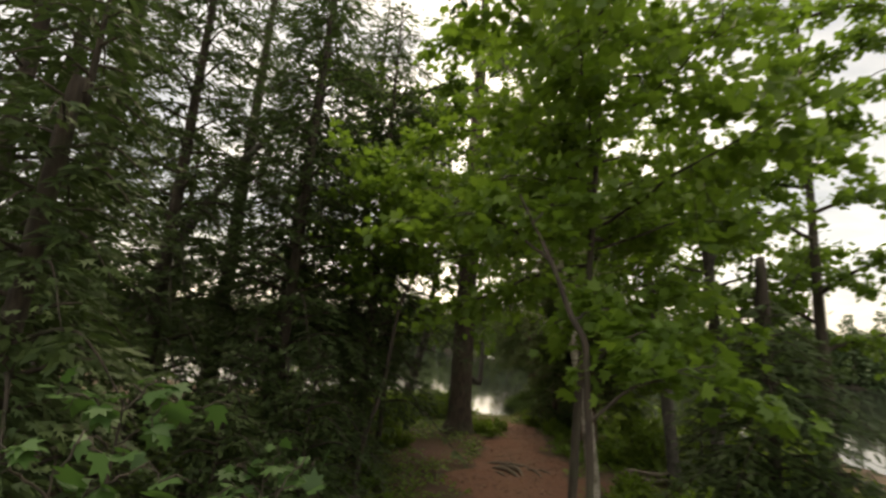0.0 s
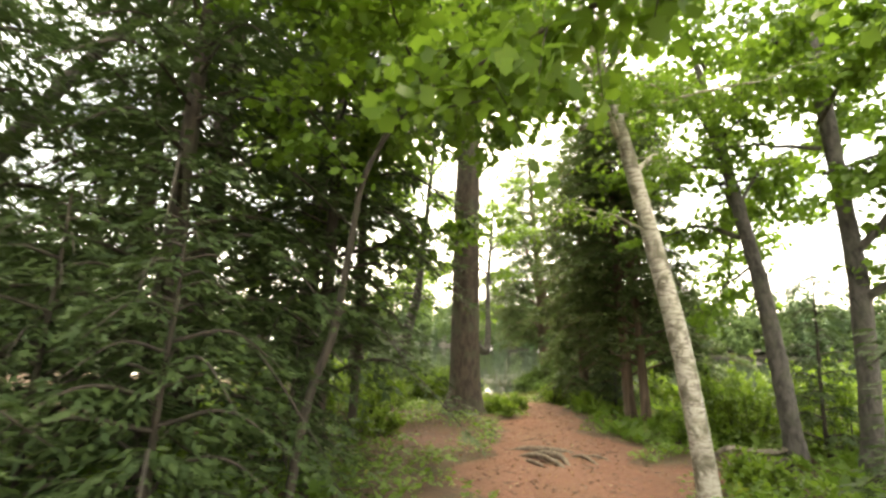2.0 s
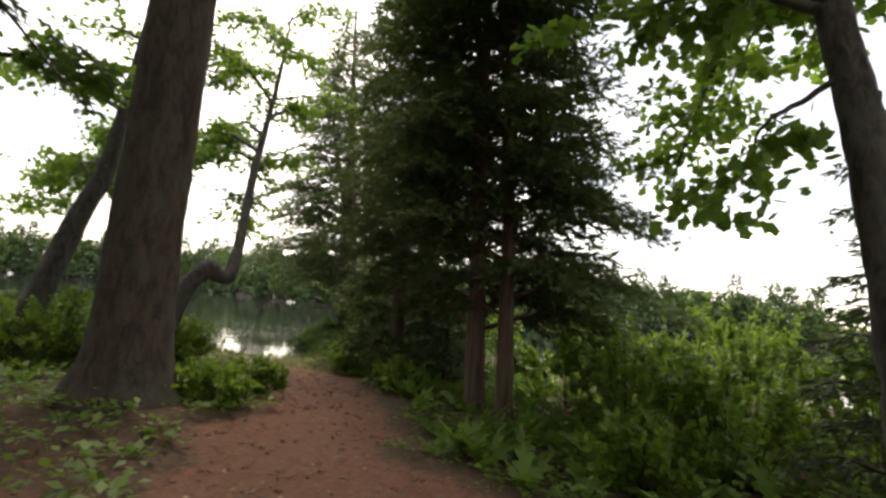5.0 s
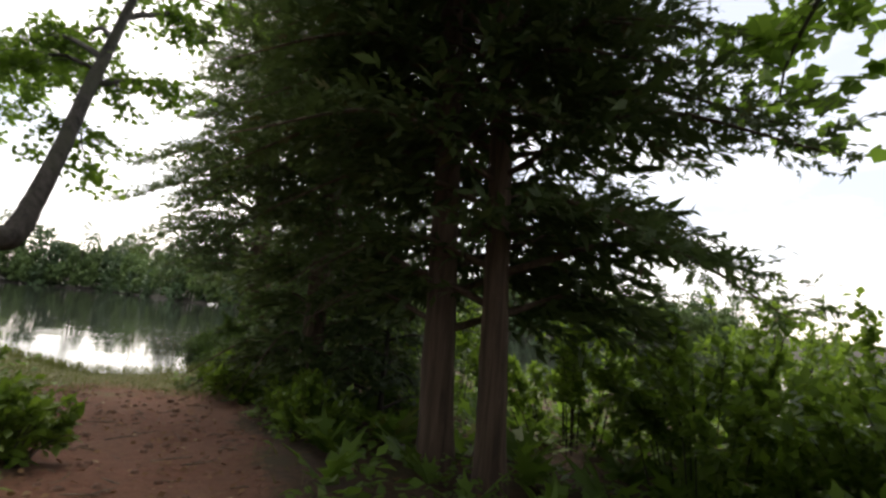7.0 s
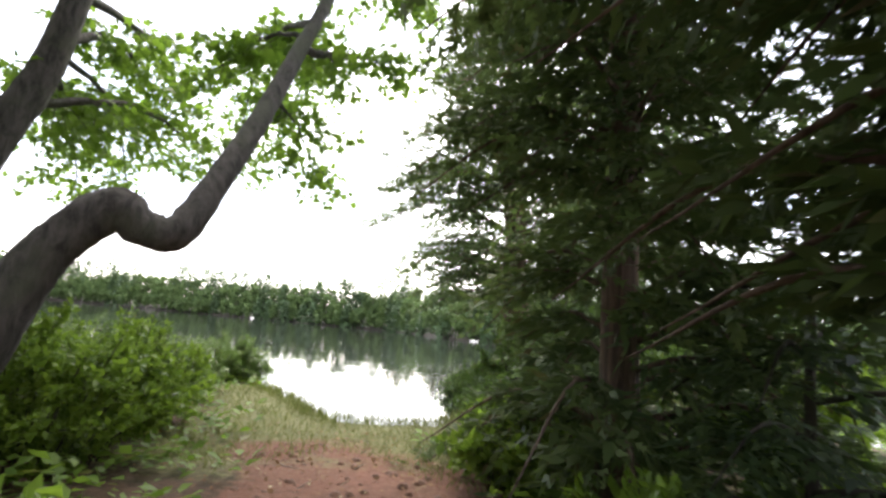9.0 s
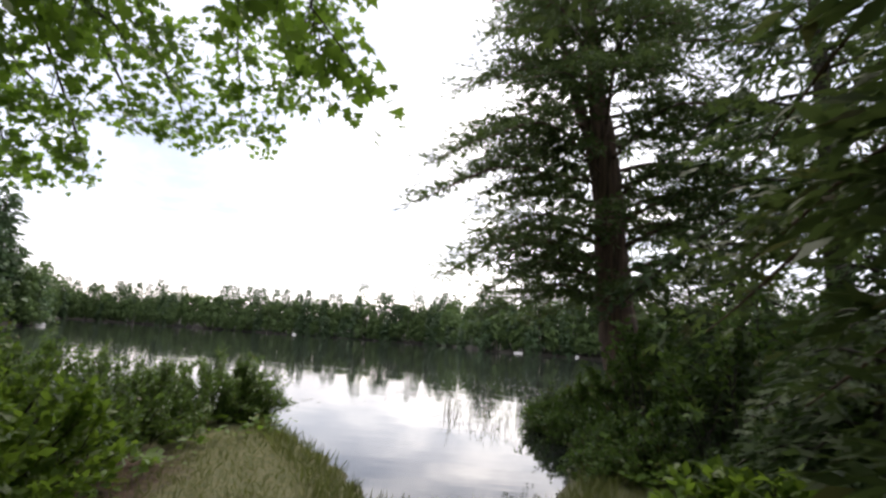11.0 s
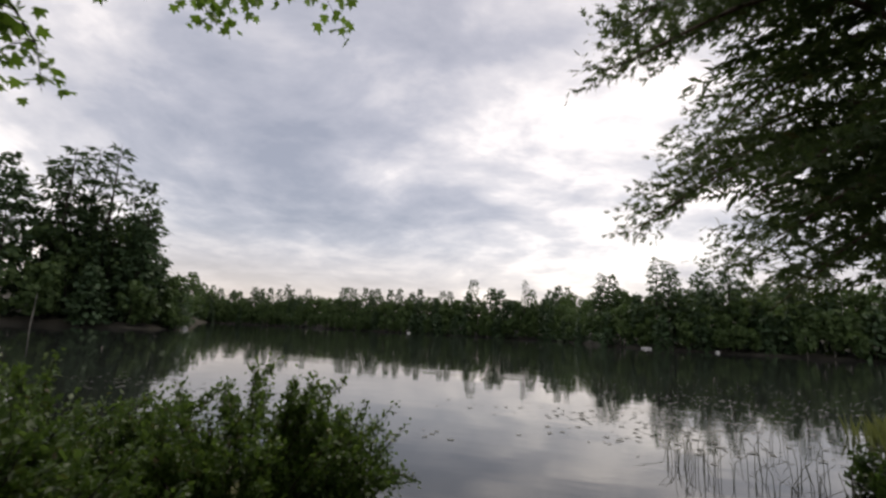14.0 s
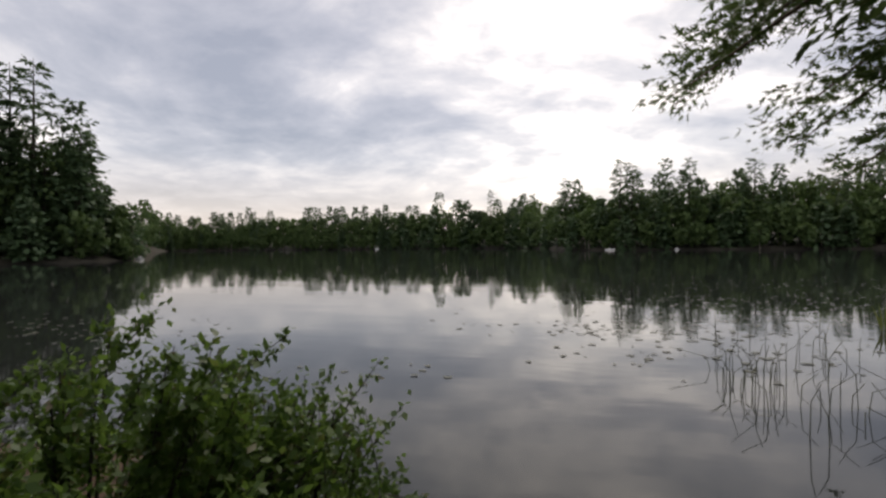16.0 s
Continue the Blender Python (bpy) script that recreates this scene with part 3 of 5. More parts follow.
def build_ground():
    n = 280
    u = np.linspace(-1, 1, n)
    xs, ys = 2.2 + 6.0 * np.sinh(6.2 * u), 16.0 + 6.0 * np.sinh(6.2 * u)
    x, y = np.meshgrid(xs, ys, indexing="ij")
    z = height(x, y)
    m = path_mask(x, y)
    fine = np.random.default_rng(3).normal(0, 1, z.shape)
    z = z - 0.03 * m + 0.008 * fine * (np.hypot(x - 2, y - 14) < 16) * (z > 0.02)
    d = edge_distance(x, y)
    i, j = np.meshgrid(np.arange(n - 1), np.arange(n - 1), indexing="ij")
    f = np.stack([i * n + j, (i + 1) * n + j, (i + 1) * n + j + 1, i * n + j + 1], -1).reshape(-1, 4)
    me = fast_mesh("ground", np.stack([x, y, z], -1).reshape(-1, 3), f, GROUND, True)
    turf = np.clip(1 - np.abs(d - 0.6) / 1.5, 0, 1) * (np.abs(x - 3) < 4) + np.clip((y - 19.7) / 1.6, 0, 1) * (np.abs(x - 2.9) < 2.0)
    wet = np.clip(0.25 - d * 2.5, 0, 1)
    col = np.stack([m, np.clip(turf, 0, 1) * (1 - 0.6 * m), wet, np.ones_like(m)], -1)
    layer = me.color_attributes.new("cover", "FLOAT_COLOR", "POINT")
    layer.data.foreach_set("color", col.astype(np.float32).ravel())
    return tagged(new("ground", me), "reddish trodden soil path through leafy forest floor", "ground", kind="structure")


build_ground()
tagged(new("water", fast_mesh("water", [(-1400, -1400, 0), (1400, -1400, 0), (1400, 1400, 0), (-1400, 1400, 0)], [(0, 1, 2, 3)], WATER)),
       "calm dark lake mirroring the cloudy sky", "lake", kind="structure")


def on_ground(x, y):
    return float(height(np.array([x]), np.array([y]))[0])

# ---- trees along the path ----
def pine_tree():
    g = on_ground(0.72, 17.3) - 0.1
    limbs = []
    for z, a, l in ((9.2, 20, 2.4), (10.0, 200, 3.0), (8.9, 100, 2.8), (9.5, 300, 3.0), (10.5, 30, 3.0), (12, 160, 2.6), (13.5, 260, 2.4), (15, 60, 2.2), (16.5, 200, 1.8)):
        d = np.array([math.cos(radians(a)), math.sin(radians(a)), 0])
        b = np.array([0.71, 17.3, z])
        limbs.append([(*b, 0.06), (*(b + d * l * 0.5 + (0, 0, 0.25)), 0.04), (*(b + d * l + (0, 0, 0.15)), 0.012)])
    return leafy("pine_tree", [(0.72, 17.3, g, 0.42), (0.73, 17.3, 0.9, 0.385), (0.71, 17.3, 2.2, 0.36), (0.70, 17.3, 4.4, 0.335), (0.70, 17.3, 7.5, 0.31), (0.68, 17.3, 12, 0.24), (0.68, 17.3, 18, 0.1)],
                 "massive straight old pine with deeply furrowed brown bark", limbs, PINE, PINE_BARK, TUFT, 0.32, 4200, 0.8, 28, 0.025, (0.7, 0.6), roots=0, seed=11, spread=0.3)


pine_tree()


def birch_tree():
    limbs = [[(2.5, 11.08, 5.0, 0.05), (2.0, 10.62, 5.7, 0.035), (1.2, 10.02, 6.1, 0.01)],
             [(2.62, 11.02, 4.4, 0.045), (3.2, 11.62, 5.0, 0.03), (3.8, 12.42, 5.3, 0.01)],
             [(2.3, 11.17, 5.8, 0.05), (2.7, 10.42, 6.6, 0.03), (3.2, 9.62, 6.9, 0.01)],
             [(2.1, 11.27, 6.6, 0.045), (1.3, 11.82, 7.2, 0.03), (0.5, 12.42, 7.2, 0.01)],
             [(1.95, 11.32, 7.4, 0.04), (2.5, 11.92, 8.2, 0.03), (3.0, 12.72, 8.4, 0.01)],
             [(2.75, 10.92, 3.6, 0.02), (2.3, 11.32, 4.0, 0.012), (1.8, 11.82, 4.1, 0.006)]]
    return leafy("birch_tree", [(3.30, 10.68, on_ground(3.1, 10.7) - 0.15, 0.135), (3.25, 10.72, 0.7, 0.132), (3.13, 10.82, 1.9, 0.127), (2.93, 10.92, 3.1, 0.12), (2.64, 11.04, 4.6, 0.10), (2.40, 11.17, 5.8, 0.085), (2.10, 11.32, 7.2, 0.075), (1.80, 11.42, 9.0, 0.05), (1.6, 11.5, 11.5, 0.015)],
                 "leaning paper birch with peeling white bark and dark scars", limbs + whorl(2.0, 11.3, 5.2, 11.0, 2.5, 18, 1), MAPLE, BIRCH_BARK, OVAL, 0.10, 12500, 0.75, 16, 0.02, (0.3, 0.25), seed=12)


birch_tree()


def scarred_maple():
    limbs = [[(5.1, 12.85, 4.1, 0.05), (4.6, 13.4, 4.4, 0.035), (4.0, 14.0, 4.3, 0.01)],
             [(5.0, 13.0, 5.0, 0.06), (5.7, 14.1, 4.8, 0.035), (6.25, 15.3, 3.35, 0.008)],
             [(4.9, 13.05, 5.7, 0.05), (4.1, 12.4, 6.4, 0.03), (3.2, 11.8, 6.6, 0.01)],
             [(4.8, 13.1, 6.3, 0.05), (5.5, 12.6, 7.2, 0.03), (6.2, 12.0, 7.4, 0.01)],
             [(4.7, 13.15, 7.0, 0.04), (4.2, 14.0, 7.9, 0.03), (3.6, 14.9, 8.0, 0.01)],
             [(5.05, 12.95, 4.6, 0.04), (5.9, 13.2, 5.6, 0.03), (7.0, 13.8, 6.0, 0.01)],
             [(5.18, 12.78, 3.55, 0.028), (4.85, 13.0, 3.25, 0.018), (4.75, 13.1, 2.85, 0.006)],
             [(5.9, 13.2, 5.6, 0.03), (6.6, 14.6, 5.2, 0.018), (7.2, 15.6, 4.4, 0.006)]]
    tree = leafy("maple_tree", [(5.47, 12.42, on_ground(5.4, 12.5) - 0.15, 0.16), (5.42, 12.48, 0.9, 0.15), (5.36, 12.57, 2.0, 0.14), (5.28, 12.70, 3.2, 0.13), (5.18, 12.85, 4.2, 0.12), (5.04, 13.0, 5.4, 0.105), (4.85, 13.12, 6.8, 0.08), (4.5, 13.25, 8.6, 0.04)],
                 "crooked grey maple with flaking bark and a broken stub", limbs + whorl(4.8, 13.1, 5.2, 8.3, 2.6, 9, 2), MAPLE, GREY_BARK, MAPLE_LEAF, 0.125, 8500, 0.75, 16, 0.06, (0.5, 0.5), roots=3, seed=13)
    v, f = joined([tube(curve_points([(5.22, 12.72, 3.05, 0.05), (5.33, 12.66, 3.25, 0.045), (5.36, 12.64, 3.42, 0.03)], 4), 8, 0.12)])
    part("broken_stub", fast_mesh("broken_stub", local(v, tree.location), f, GREY_BARK, True), tree, "splintered dead branch stub")
    return tree


scarred_maple().location += Vector((0.48, 0.50, 0))


def forked_maple():
    limbs = [[(6.6, 12.1, 2.85, 0.08), (6.9, 11.65, 3.3, 0.068), (7.4, 11.0, 4.4, 0.05), (7.9, 10.5, 5.8, 0.02)],
             [(6.6, 12.06, 3.65, 0.07), (6.8, 11.8, 4.0, 0.06), (6.95, 11.55, 4.6, 0.045), (7.0, 11.2, 6.0, 0.02)],
             [(6.5, 12.2, 5.4, 0.06), (7.1, 12.9, 6.0, 0.04), (7.8, 13.8, 6.0, 0.012)],
             [(6.45, 12.25, 6.4, 0.06), (5.8, 11.6, 7.0, 0.04), (5.0, 11.0, 7.1, 0.012)],
             [(6.4, 12.3, 7.4, 0.05), (6.9, 13.2, 8.4, 0.035), (7.3, 14.2, 8.6, 0.012)],
             [(7.4, 11.0, 4.4, 0.04), (7.9, 11.6, 4.9, 0.03), (8.4, 12.4, 4.8, 0.01)]]
    return leafy("maple_tree", [(6.5, 12.2, on_ground(6.5, 12.2) - 0.15, 0.155), (6.56, 12.14, 1.2, 0.142), (6.59, 12.11, 2.9, 0.138), (6.56, 12.17, 4.4, 0.12), (6.46, 12.26, 6.6, 0.12), (6.3, 12.4, 10.2, 0.04)],
                 "tall grey maple trunk that forks into two rising limbs", limbs + whorl(6.4, 12.3, 5.0, 9.5, 2.8, 10, 3), MAPLE, GREY_BARK, MAPLE_LEAF, 0.125, 8000, 0.75, 18, 0.04, (0.45, 0.4), roots=0, seed=14)


forked_maple()


def saplings():
    g = on_ground(1.57, 6.0) - 0.1
    leafy("maple_sapling", [(1.56, 6.03, g, 0.055), (1.6, 6.0, 1.9, 0.052), (1.62, 5.99, 2.5, 0.048), (1.66, 5.97, 3.3, 0.042), (1.72, 5.95, 4.3, 0.04), (1.8, 6.0, 5.8, 0.03), (1.9, 6.05, 8.3, 0.01)],
          "slim dark-barked maple sapling with a long bent branch", [[(1.72, 6.0, 4.3, 0.03), (1.27, 6.95, 4.28, 0.024), (0.75, 7.2, 4.0, 0.018), (0.14, 7.42, 3.68, 0.008)],
          [(1.74, 5.97, 4.6, 0.03), (2.3, 6.7, 4.9, 0.018), (2.9, 7.6, 5.0, 0.006)], [(1.77, 5.99, 5.1, 0.03), (1.3, 5.6, 5.7, 0.018), (0.6, 5.6, 6.0, 0.006)],
          [(1.8, 6.0, 5.7, 0.02), (1.9, 7.2, 6.2, 0.012), (1.7, 8.4, 6.2, 0.006)], [(1.68, 5.97, 3.7, 0.016), (2.2, 5.8, 4.1, 0.01), (2.9, 6.2, 4.2, 0.005)],
          [(1.77, 5.99, 5.2, 0.02), (0.9, 6.9, 5.4, 0.014), (-0.2, 8.2, 5.2, 0.006)]] + whorl(1.8, 6.0, 4.5, 8.2, 2.6, 26, 4, 0.02),
          MAPLE, DARK_BARK, MAPLE_LEAF, 0.125, 12500, 0.65, 12, 0.03, (0.3, 0.3), seed=15, flatness=0.35)
    g = on_ground(1.12, 3.84) - 0.1
    leafy("maple_sapling", [(1.2, 3.8, g, 0.032), (1.14, 3.83, 1.7, 0.03), (1.14, 3.83, 2.4, 0.029), (1.11, 3.85, 3.0, 0.027), (1.09, 3.86, 3.32, 0.026), (0.99, 3.93, 3.54, 0.024), (0.85, 4.02, 3.95, 0.019), (0.6, 4.3, 4.6, 0.01)],
          "thin crooked maple sapling bending over the path", [[(0.85, 4.02, 3.95, 0.014), (0.3, 4.8, 4.5, 0.01), (-0.4, 5.8, 4.7, 0.005)],
          [(1.0, 3.92, 3.5, 0.014), (1.5, 4.6, 3.62, 0.01), (2.1, 5.6, 3.8, 0.005)], [(1.14, 3.83, 2.75, 0.014), (1.5, 3.75, 3.05, 0.011), (1.95, 3.6, 3.25, 0.005)],
          [(0.7, 4.2, 4.3, 0.012), (1.0, 5.0, 4.8, 0.008), (1.4, 6.0, 4.9, 0.005)], [(1.1, 3.86, 3.2, 0.012), (1.7, 4.2, 3.5, 0.008), (2.4, 4.9, 3.5, 0.005)]],
          MAPLE, DARK_BARK, LOBED, 0.125, 2400, 0.55, 10, 0.02, (0.2, 0.2), seed=16, flatness=0.35)
    g = on_ground(-1.4, 9.95) - 0.1
    leafy("maple_sapling", [(-1.5, 9.9, g, 0.055), (-1.35, 9.95, 1.4, 0.05), (-1.14, 10.02, 2.15, 0.046), (-1.03, 10.05, 3.05, 0.04), (-0.94, 10.08, 3.85, 0.035), (-0.76, 10.13, 4.35, 0.028), (-0.47, 10.22, 4.86, 0.022), (-0.05, 10.36, 5.4, 0.012)],
          "slender curved maple sapling among dark hemlocks", [[(-0.94, 10.08, 3.85, 0.02), (-1.5, 10.0, 4.5, 0.012), (-2.2, 10.2, 4.9, 0.005)],
          [(-0.8, 10.12, 4.3, 0.02), (-0.2, 9.5, 4.9, 0.014), (0.6, 9.2, 5.0, 0.005)], [(-0.3, 10.28, 5.1, 0.018), (0.5, 10.9, 5.6, 0.012), (1.3, 11.4, 5.6, 0.005)],
          [(-0.05, 10.36, 5.4, 0.014), (-0.3, 9.2, 6.2, 0.01), (-0.9, 8.3, 6.2, 0.005)], [(-0.5, 10.2, 4.8, 0.016), (-1.0, 11.4, 5.4, 0.01), (-1.4, 12.6, 5.3, 0.005)],
          [(-0.05, 10.36, 5.4, 0.014), (0.3, 11.6, 6.4, 0.01), (0.6, 13.0, 6.4, 0.005)]] + whorl(-0.3, 10.3, 4.9, 7.2, 2.5, 11, 5, 0.02),
          MAPLE, DARK_BARK, MAPLE_LEAF, 0.13, 8200, 0.7, 10, 0.02, (0.3, 0.3), seed=17, flatness=0.35)
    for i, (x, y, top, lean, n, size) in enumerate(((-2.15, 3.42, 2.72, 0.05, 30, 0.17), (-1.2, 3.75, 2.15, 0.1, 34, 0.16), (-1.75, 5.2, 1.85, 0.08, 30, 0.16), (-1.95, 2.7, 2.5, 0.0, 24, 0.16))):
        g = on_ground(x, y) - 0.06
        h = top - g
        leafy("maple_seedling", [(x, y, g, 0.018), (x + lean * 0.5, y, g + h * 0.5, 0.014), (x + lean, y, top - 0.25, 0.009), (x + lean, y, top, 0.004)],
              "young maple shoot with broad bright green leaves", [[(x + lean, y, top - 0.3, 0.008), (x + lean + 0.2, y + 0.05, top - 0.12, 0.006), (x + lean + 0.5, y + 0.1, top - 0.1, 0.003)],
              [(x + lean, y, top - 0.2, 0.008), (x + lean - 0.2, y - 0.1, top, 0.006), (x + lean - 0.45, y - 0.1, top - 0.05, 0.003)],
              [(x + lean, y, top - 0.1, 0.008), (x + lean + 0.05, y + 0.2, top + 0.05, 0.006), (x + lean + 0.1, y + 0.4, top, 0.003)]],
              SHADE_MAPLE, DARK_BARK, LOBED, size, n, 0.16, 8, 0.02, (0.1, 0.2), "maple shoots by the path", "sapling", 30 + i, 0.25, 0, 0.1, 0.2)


saplings()

# hemlocks that stand in the shade beside the descent
for i, (x, y, top, r, low, reach, limbs, lean) in enumerate((
        (-4.5, 13.5, 17.0, 0.29, 2.6, 3.2, 84, 0.4), (-10.4, 13.3, 18.0, 0.36, 2.0, 3.4, 84, 0.5), (-7.5, 16.4, 18.0, 0.33, 2.0, 3.2, 80, 0.2),
        (-3.4, 10.6, 13.0, 0.14, 0.9, 2.6, 84, 0.1), (-5.6, 9.6, 14.0, 0.17, 0.8, 2.7, 84, -0.1), (-2.9, 15.6, 15.0, 0.19, 1.9, 3.0, 76, 0.1),
        (-6.2, 6.2, 13.0, 0.16, 0.7, 2.6, 70, 0.2), (-8.6, 9.8, 15.0, 0.2, 0.8, 2.8, 70, 0.0), (5.6, 8.6, 4.3, 0.10, 0.4, 2.0, 56, -0.1),
        (-4.1, 4.7, 6.5, 0.11, 0.6, 1.7, 46, 0.1), (-1.95, 13.1, 13.0, 0.13, 1.3, 2.9, 90, 0.0), (-11.5, 20.5, 12.0, 0.25, 2.4, 2.8, 44, 0.1))):
    g = on_ground(x, y) - 0.12
    conifer("hemlock_tree", [(x, y, g, r), (x + lean * 0.15, y, g + 2.0, r * 0.9), (x + lean * 0.4, y + 0.1, g + 5, r * 0.72), (x + lean * 0.8, y + 0.2, g + top * 0.75, r * 0.4), (x + lean, y + 0.2, g + top, 0.02)],
            "dark hemlock with drooping feathery boughs", HEMLOCK, DARK_BARK, low, reach, limbs, 0.19 if x > -7 else 0.24, 0.30, 9, 0.0, "hemlocks in the wood", seed=50 + i, bare=0.12, taper=0.55, sparse=1.3 if x > -7 else 1.1, loose=0.35, inner=0.55, spray=PLUME if x > -7 else SLIVER)
# saplings beyond y = 22 are added, dark filling that stands in for cedar shade
for i, (x, y, top, reach, limbs) in enumerate(((-2.1, 8.4, 2.9, 1.45, 34), (-2.9, 6.9, 2.4, 1.3, 30), (-3.3, 8.7, 3.2, 1.5, 32), (-1.9, 11.2, 2.2, 1.1, 24), (6.95, 13.6, 3.6, 0.75, 26), (5.3, 19.45, 2.5, 0.9, 16), (5.5, 25.1, 2.3, 1.1, 34), (5.9, 23.7, 2.6, 1.2, 34), (5.7, 26.9, 2.2, 1.0, 32), (4.9, 22.6, 1.6, 0.8, 28))):
    g = on_ground(x, y) - 0.05
    conifer("hemlock_sapling", [(x, y, g, 0.035), (x, y, g + top * 0.4, 0.028), (x + 0.05, y, g + top * 0.75, 0.018), (x + 0.05, y, g + top, 0.006)],
            "young hemlock with soft low boughs", HEMLOCK, DARK_BARK, 0.15, reach, limbs, 0.115, 0.25, 9, 0.0, "young hemlocks", category="sapling", seed=80 + i, bare=0.08, sparse=1.2, loose=0.35, inner=0.5, spray=PLUME)

# leaning dead stem among the hemlocks
stem = thing("leaning_snag", (-8.3, 10.6, on_ground(-8.3, 10.6)), "bare dead stem leaning across the hemlocks", "dead tree")
v, f = tube(curve_points([(-8.4, 10.55, 0.1, 0.16), (-7.66, 11.13, 2.57, 0.14), (-6.97, 11.64, 4.32, 0.13), (-6.21, 12.22, 6.43, 0.11), (-5.5, 12.76, 8.03, 0.09), (-4.7, 13.3, 9.6, 0.05)], 6), 10, 0.04)
part("stem", fast_mesh("stem", local(v, stem.location), f, GREY_BARK, True), stem)

# maples that close the wood behind
for i, (x, y, h, r, z0) in enumerate(((-2.4, 19.4, 14, 0.24, 4.2), (-6.0, 21.5, 13, 0.15, 3.0), (7.9, 10.5, 12, 0.17, 3.6), (-1.6, 14.4, 11.0, 0.09, 3.8))):
    g = on_ground(x, y) - 0.12
    R2 = random.Random(70 + i)
    limbs = []
    for k in range(14):
        z = z0 + (h - z0) * k / 14
        a = k * 2.4 + R2.uniform(-0.3, 0.3)
        l = R2.uniform(1.6, 2.8)
        limbs.append([(x, y, z, 0.05), (x + math.cos(a) * l * 0.5, y + math.sin(a) * l * 0.5, z + 0.45, 0.03), (x + math.cos(a) * l, y + math.sin(a) * l, z + 0.6, 0.008)])
    leafy("maple_tree", [(x, y, g, r), (x + 0.05, y, g + 2.5, r * 0.85), (x, y, g + 5, r * 0.6), (x, y + 0.1, g + h, 0.03)], "maple with an airy crown in the wood", limbs, MAPLE, DARK_BARK, MAPLE_LEAF, 0.15, 6500, 0.8, 12, 0.03, seed=70 + i)

# ---- trees at the water ----
CEDAR_LABEL = "bushy dark cedar with fibrous reddish bark beside the path"
g = on_ground(5.0, 17.5) - 0.12
conifer("cedar_tree", [(5.02, 17.56, g, 0.15), (4.97, 17.6, 1.0, 0.14), (4.93, 17.62, 2.0, 0.125), (4.87, 17.65, 3.2, 0.115), (4.8, 17.68, 4.4, 0.10), (4.65, 17.7, 9.2, 0.02)],
        CEDAR_LABEL, CEDAR, CEDAR_BARK, 1.2, 2.0, 120, 0.15, 0.13, 13, 0.05, "cedars by the path", loose=0.7, sparse=1.25, spray=PLUME, inner=0.58, seed=101, taper=0.24, bare=0.2, gap=(228, 34, 5.5), clear=(3.3, 16.3, 1.3, 0.75))
conifer("cedar_tree", [(5.2, 17.05, g, 0.125), (5.17, 17.08, 1.0, 0.115), (5.13, 17.1, 2.0, 0.10), (5.08, 17.14, 3.2, 0.09), (5.0, 17.2, 4.4, 0.08), (4.9, 17.2, 8.8, 0.02)],
        CEDAR_LABEL, CEDAR, CEDAR_BARK, 1.4, 1.95, 120, 0.15, 0.13, 13, 0.05, "cedars by the path", loose=0.7, sparse=1.2, spray=PLUME, inner=0.58, seed=102, taper=0.24, bare=0.2, gap=(228, 34, 5.5), clear=(3.3, 16.3, 1.3, 0.75))
g = on_ground(4.75, 20.6) - 0.12
conifer("cedar_tree", [(4.75, 20.65, g, 0.17), (4.7, 20.6, 1.5, 0.14), (4.7, 20.6, 4.0, 0.10), (4.65, 20.7, 9.5, 0.02)], "dense dark cedar with boughs down to the ground",
        CEDAR, CEDAR_BARK, 0.3, 1.7, 130, 0.14, 0.24, 13, 0.03, "cedars by the path", loose=0.7, sparse=1.35, spray=PLUME, inner=0.6, seed=103, taper=0.3, clear=(3.1, 18.9, 1.25, 0.7))
g = on_ground(5.2, 28.55) - 0.15
shore_cedar = conifer("cedar_tree", [(5.55, 28.45, g, 0.40), (5.38, 28.5, 0.8, 0.36), (5.16, 28.57, 2.2, 0.31), (5.08, 28.59, 3.9, 0.26), (4.97, 28.63, 5.3, 0.21), (4.8, 28.7, 6.8, 0.16), (4.4, 28.9, 12.5, 0.03)],
        "old leaning cedar reaching out over the water", CEDAR, CEDAR_BARK, 1.9, 4.0, 118, 0.135, 0.17, 25, 0.05, "cedars by the path", face=(-157, 0.28), loose=0.8, seed=104, taper=0.75, bare=0.2, sparse=1.2, belly=0.6, inner=0.5, spray=PLUME)
v, f = tube(curve_points([(5.1, 28.58, 3.1, 0.17), (4.8, 28.69, 5.0, 0.13), (4.5, 28.78, 6.1, 0.11), (4.2, 28.9, 7.4, 0.05)], 6), 10, 0.04)
part("second_stem", fast_mesh("second_stem", local(v, shore_cedar.location), f, CEDAR_BARK, True), shore_cedar)
g = on_ground(6.9, 25.6) - 0.12
conifer("hemlock_tree", [(6.9, 25.6, g, 0.16), (6.9, 25.6, 2.5, 0.13), (6.85, 25.6, 9.0, 0.02)], "dark hemlock overhanging the shore thicket", HEMLOCK, DARK_BARK, 2.2, 2.4, 54, 0.18, 0.3, 9, 0.0, "hemlocks in the wood", seed=105, sparse=1.6)


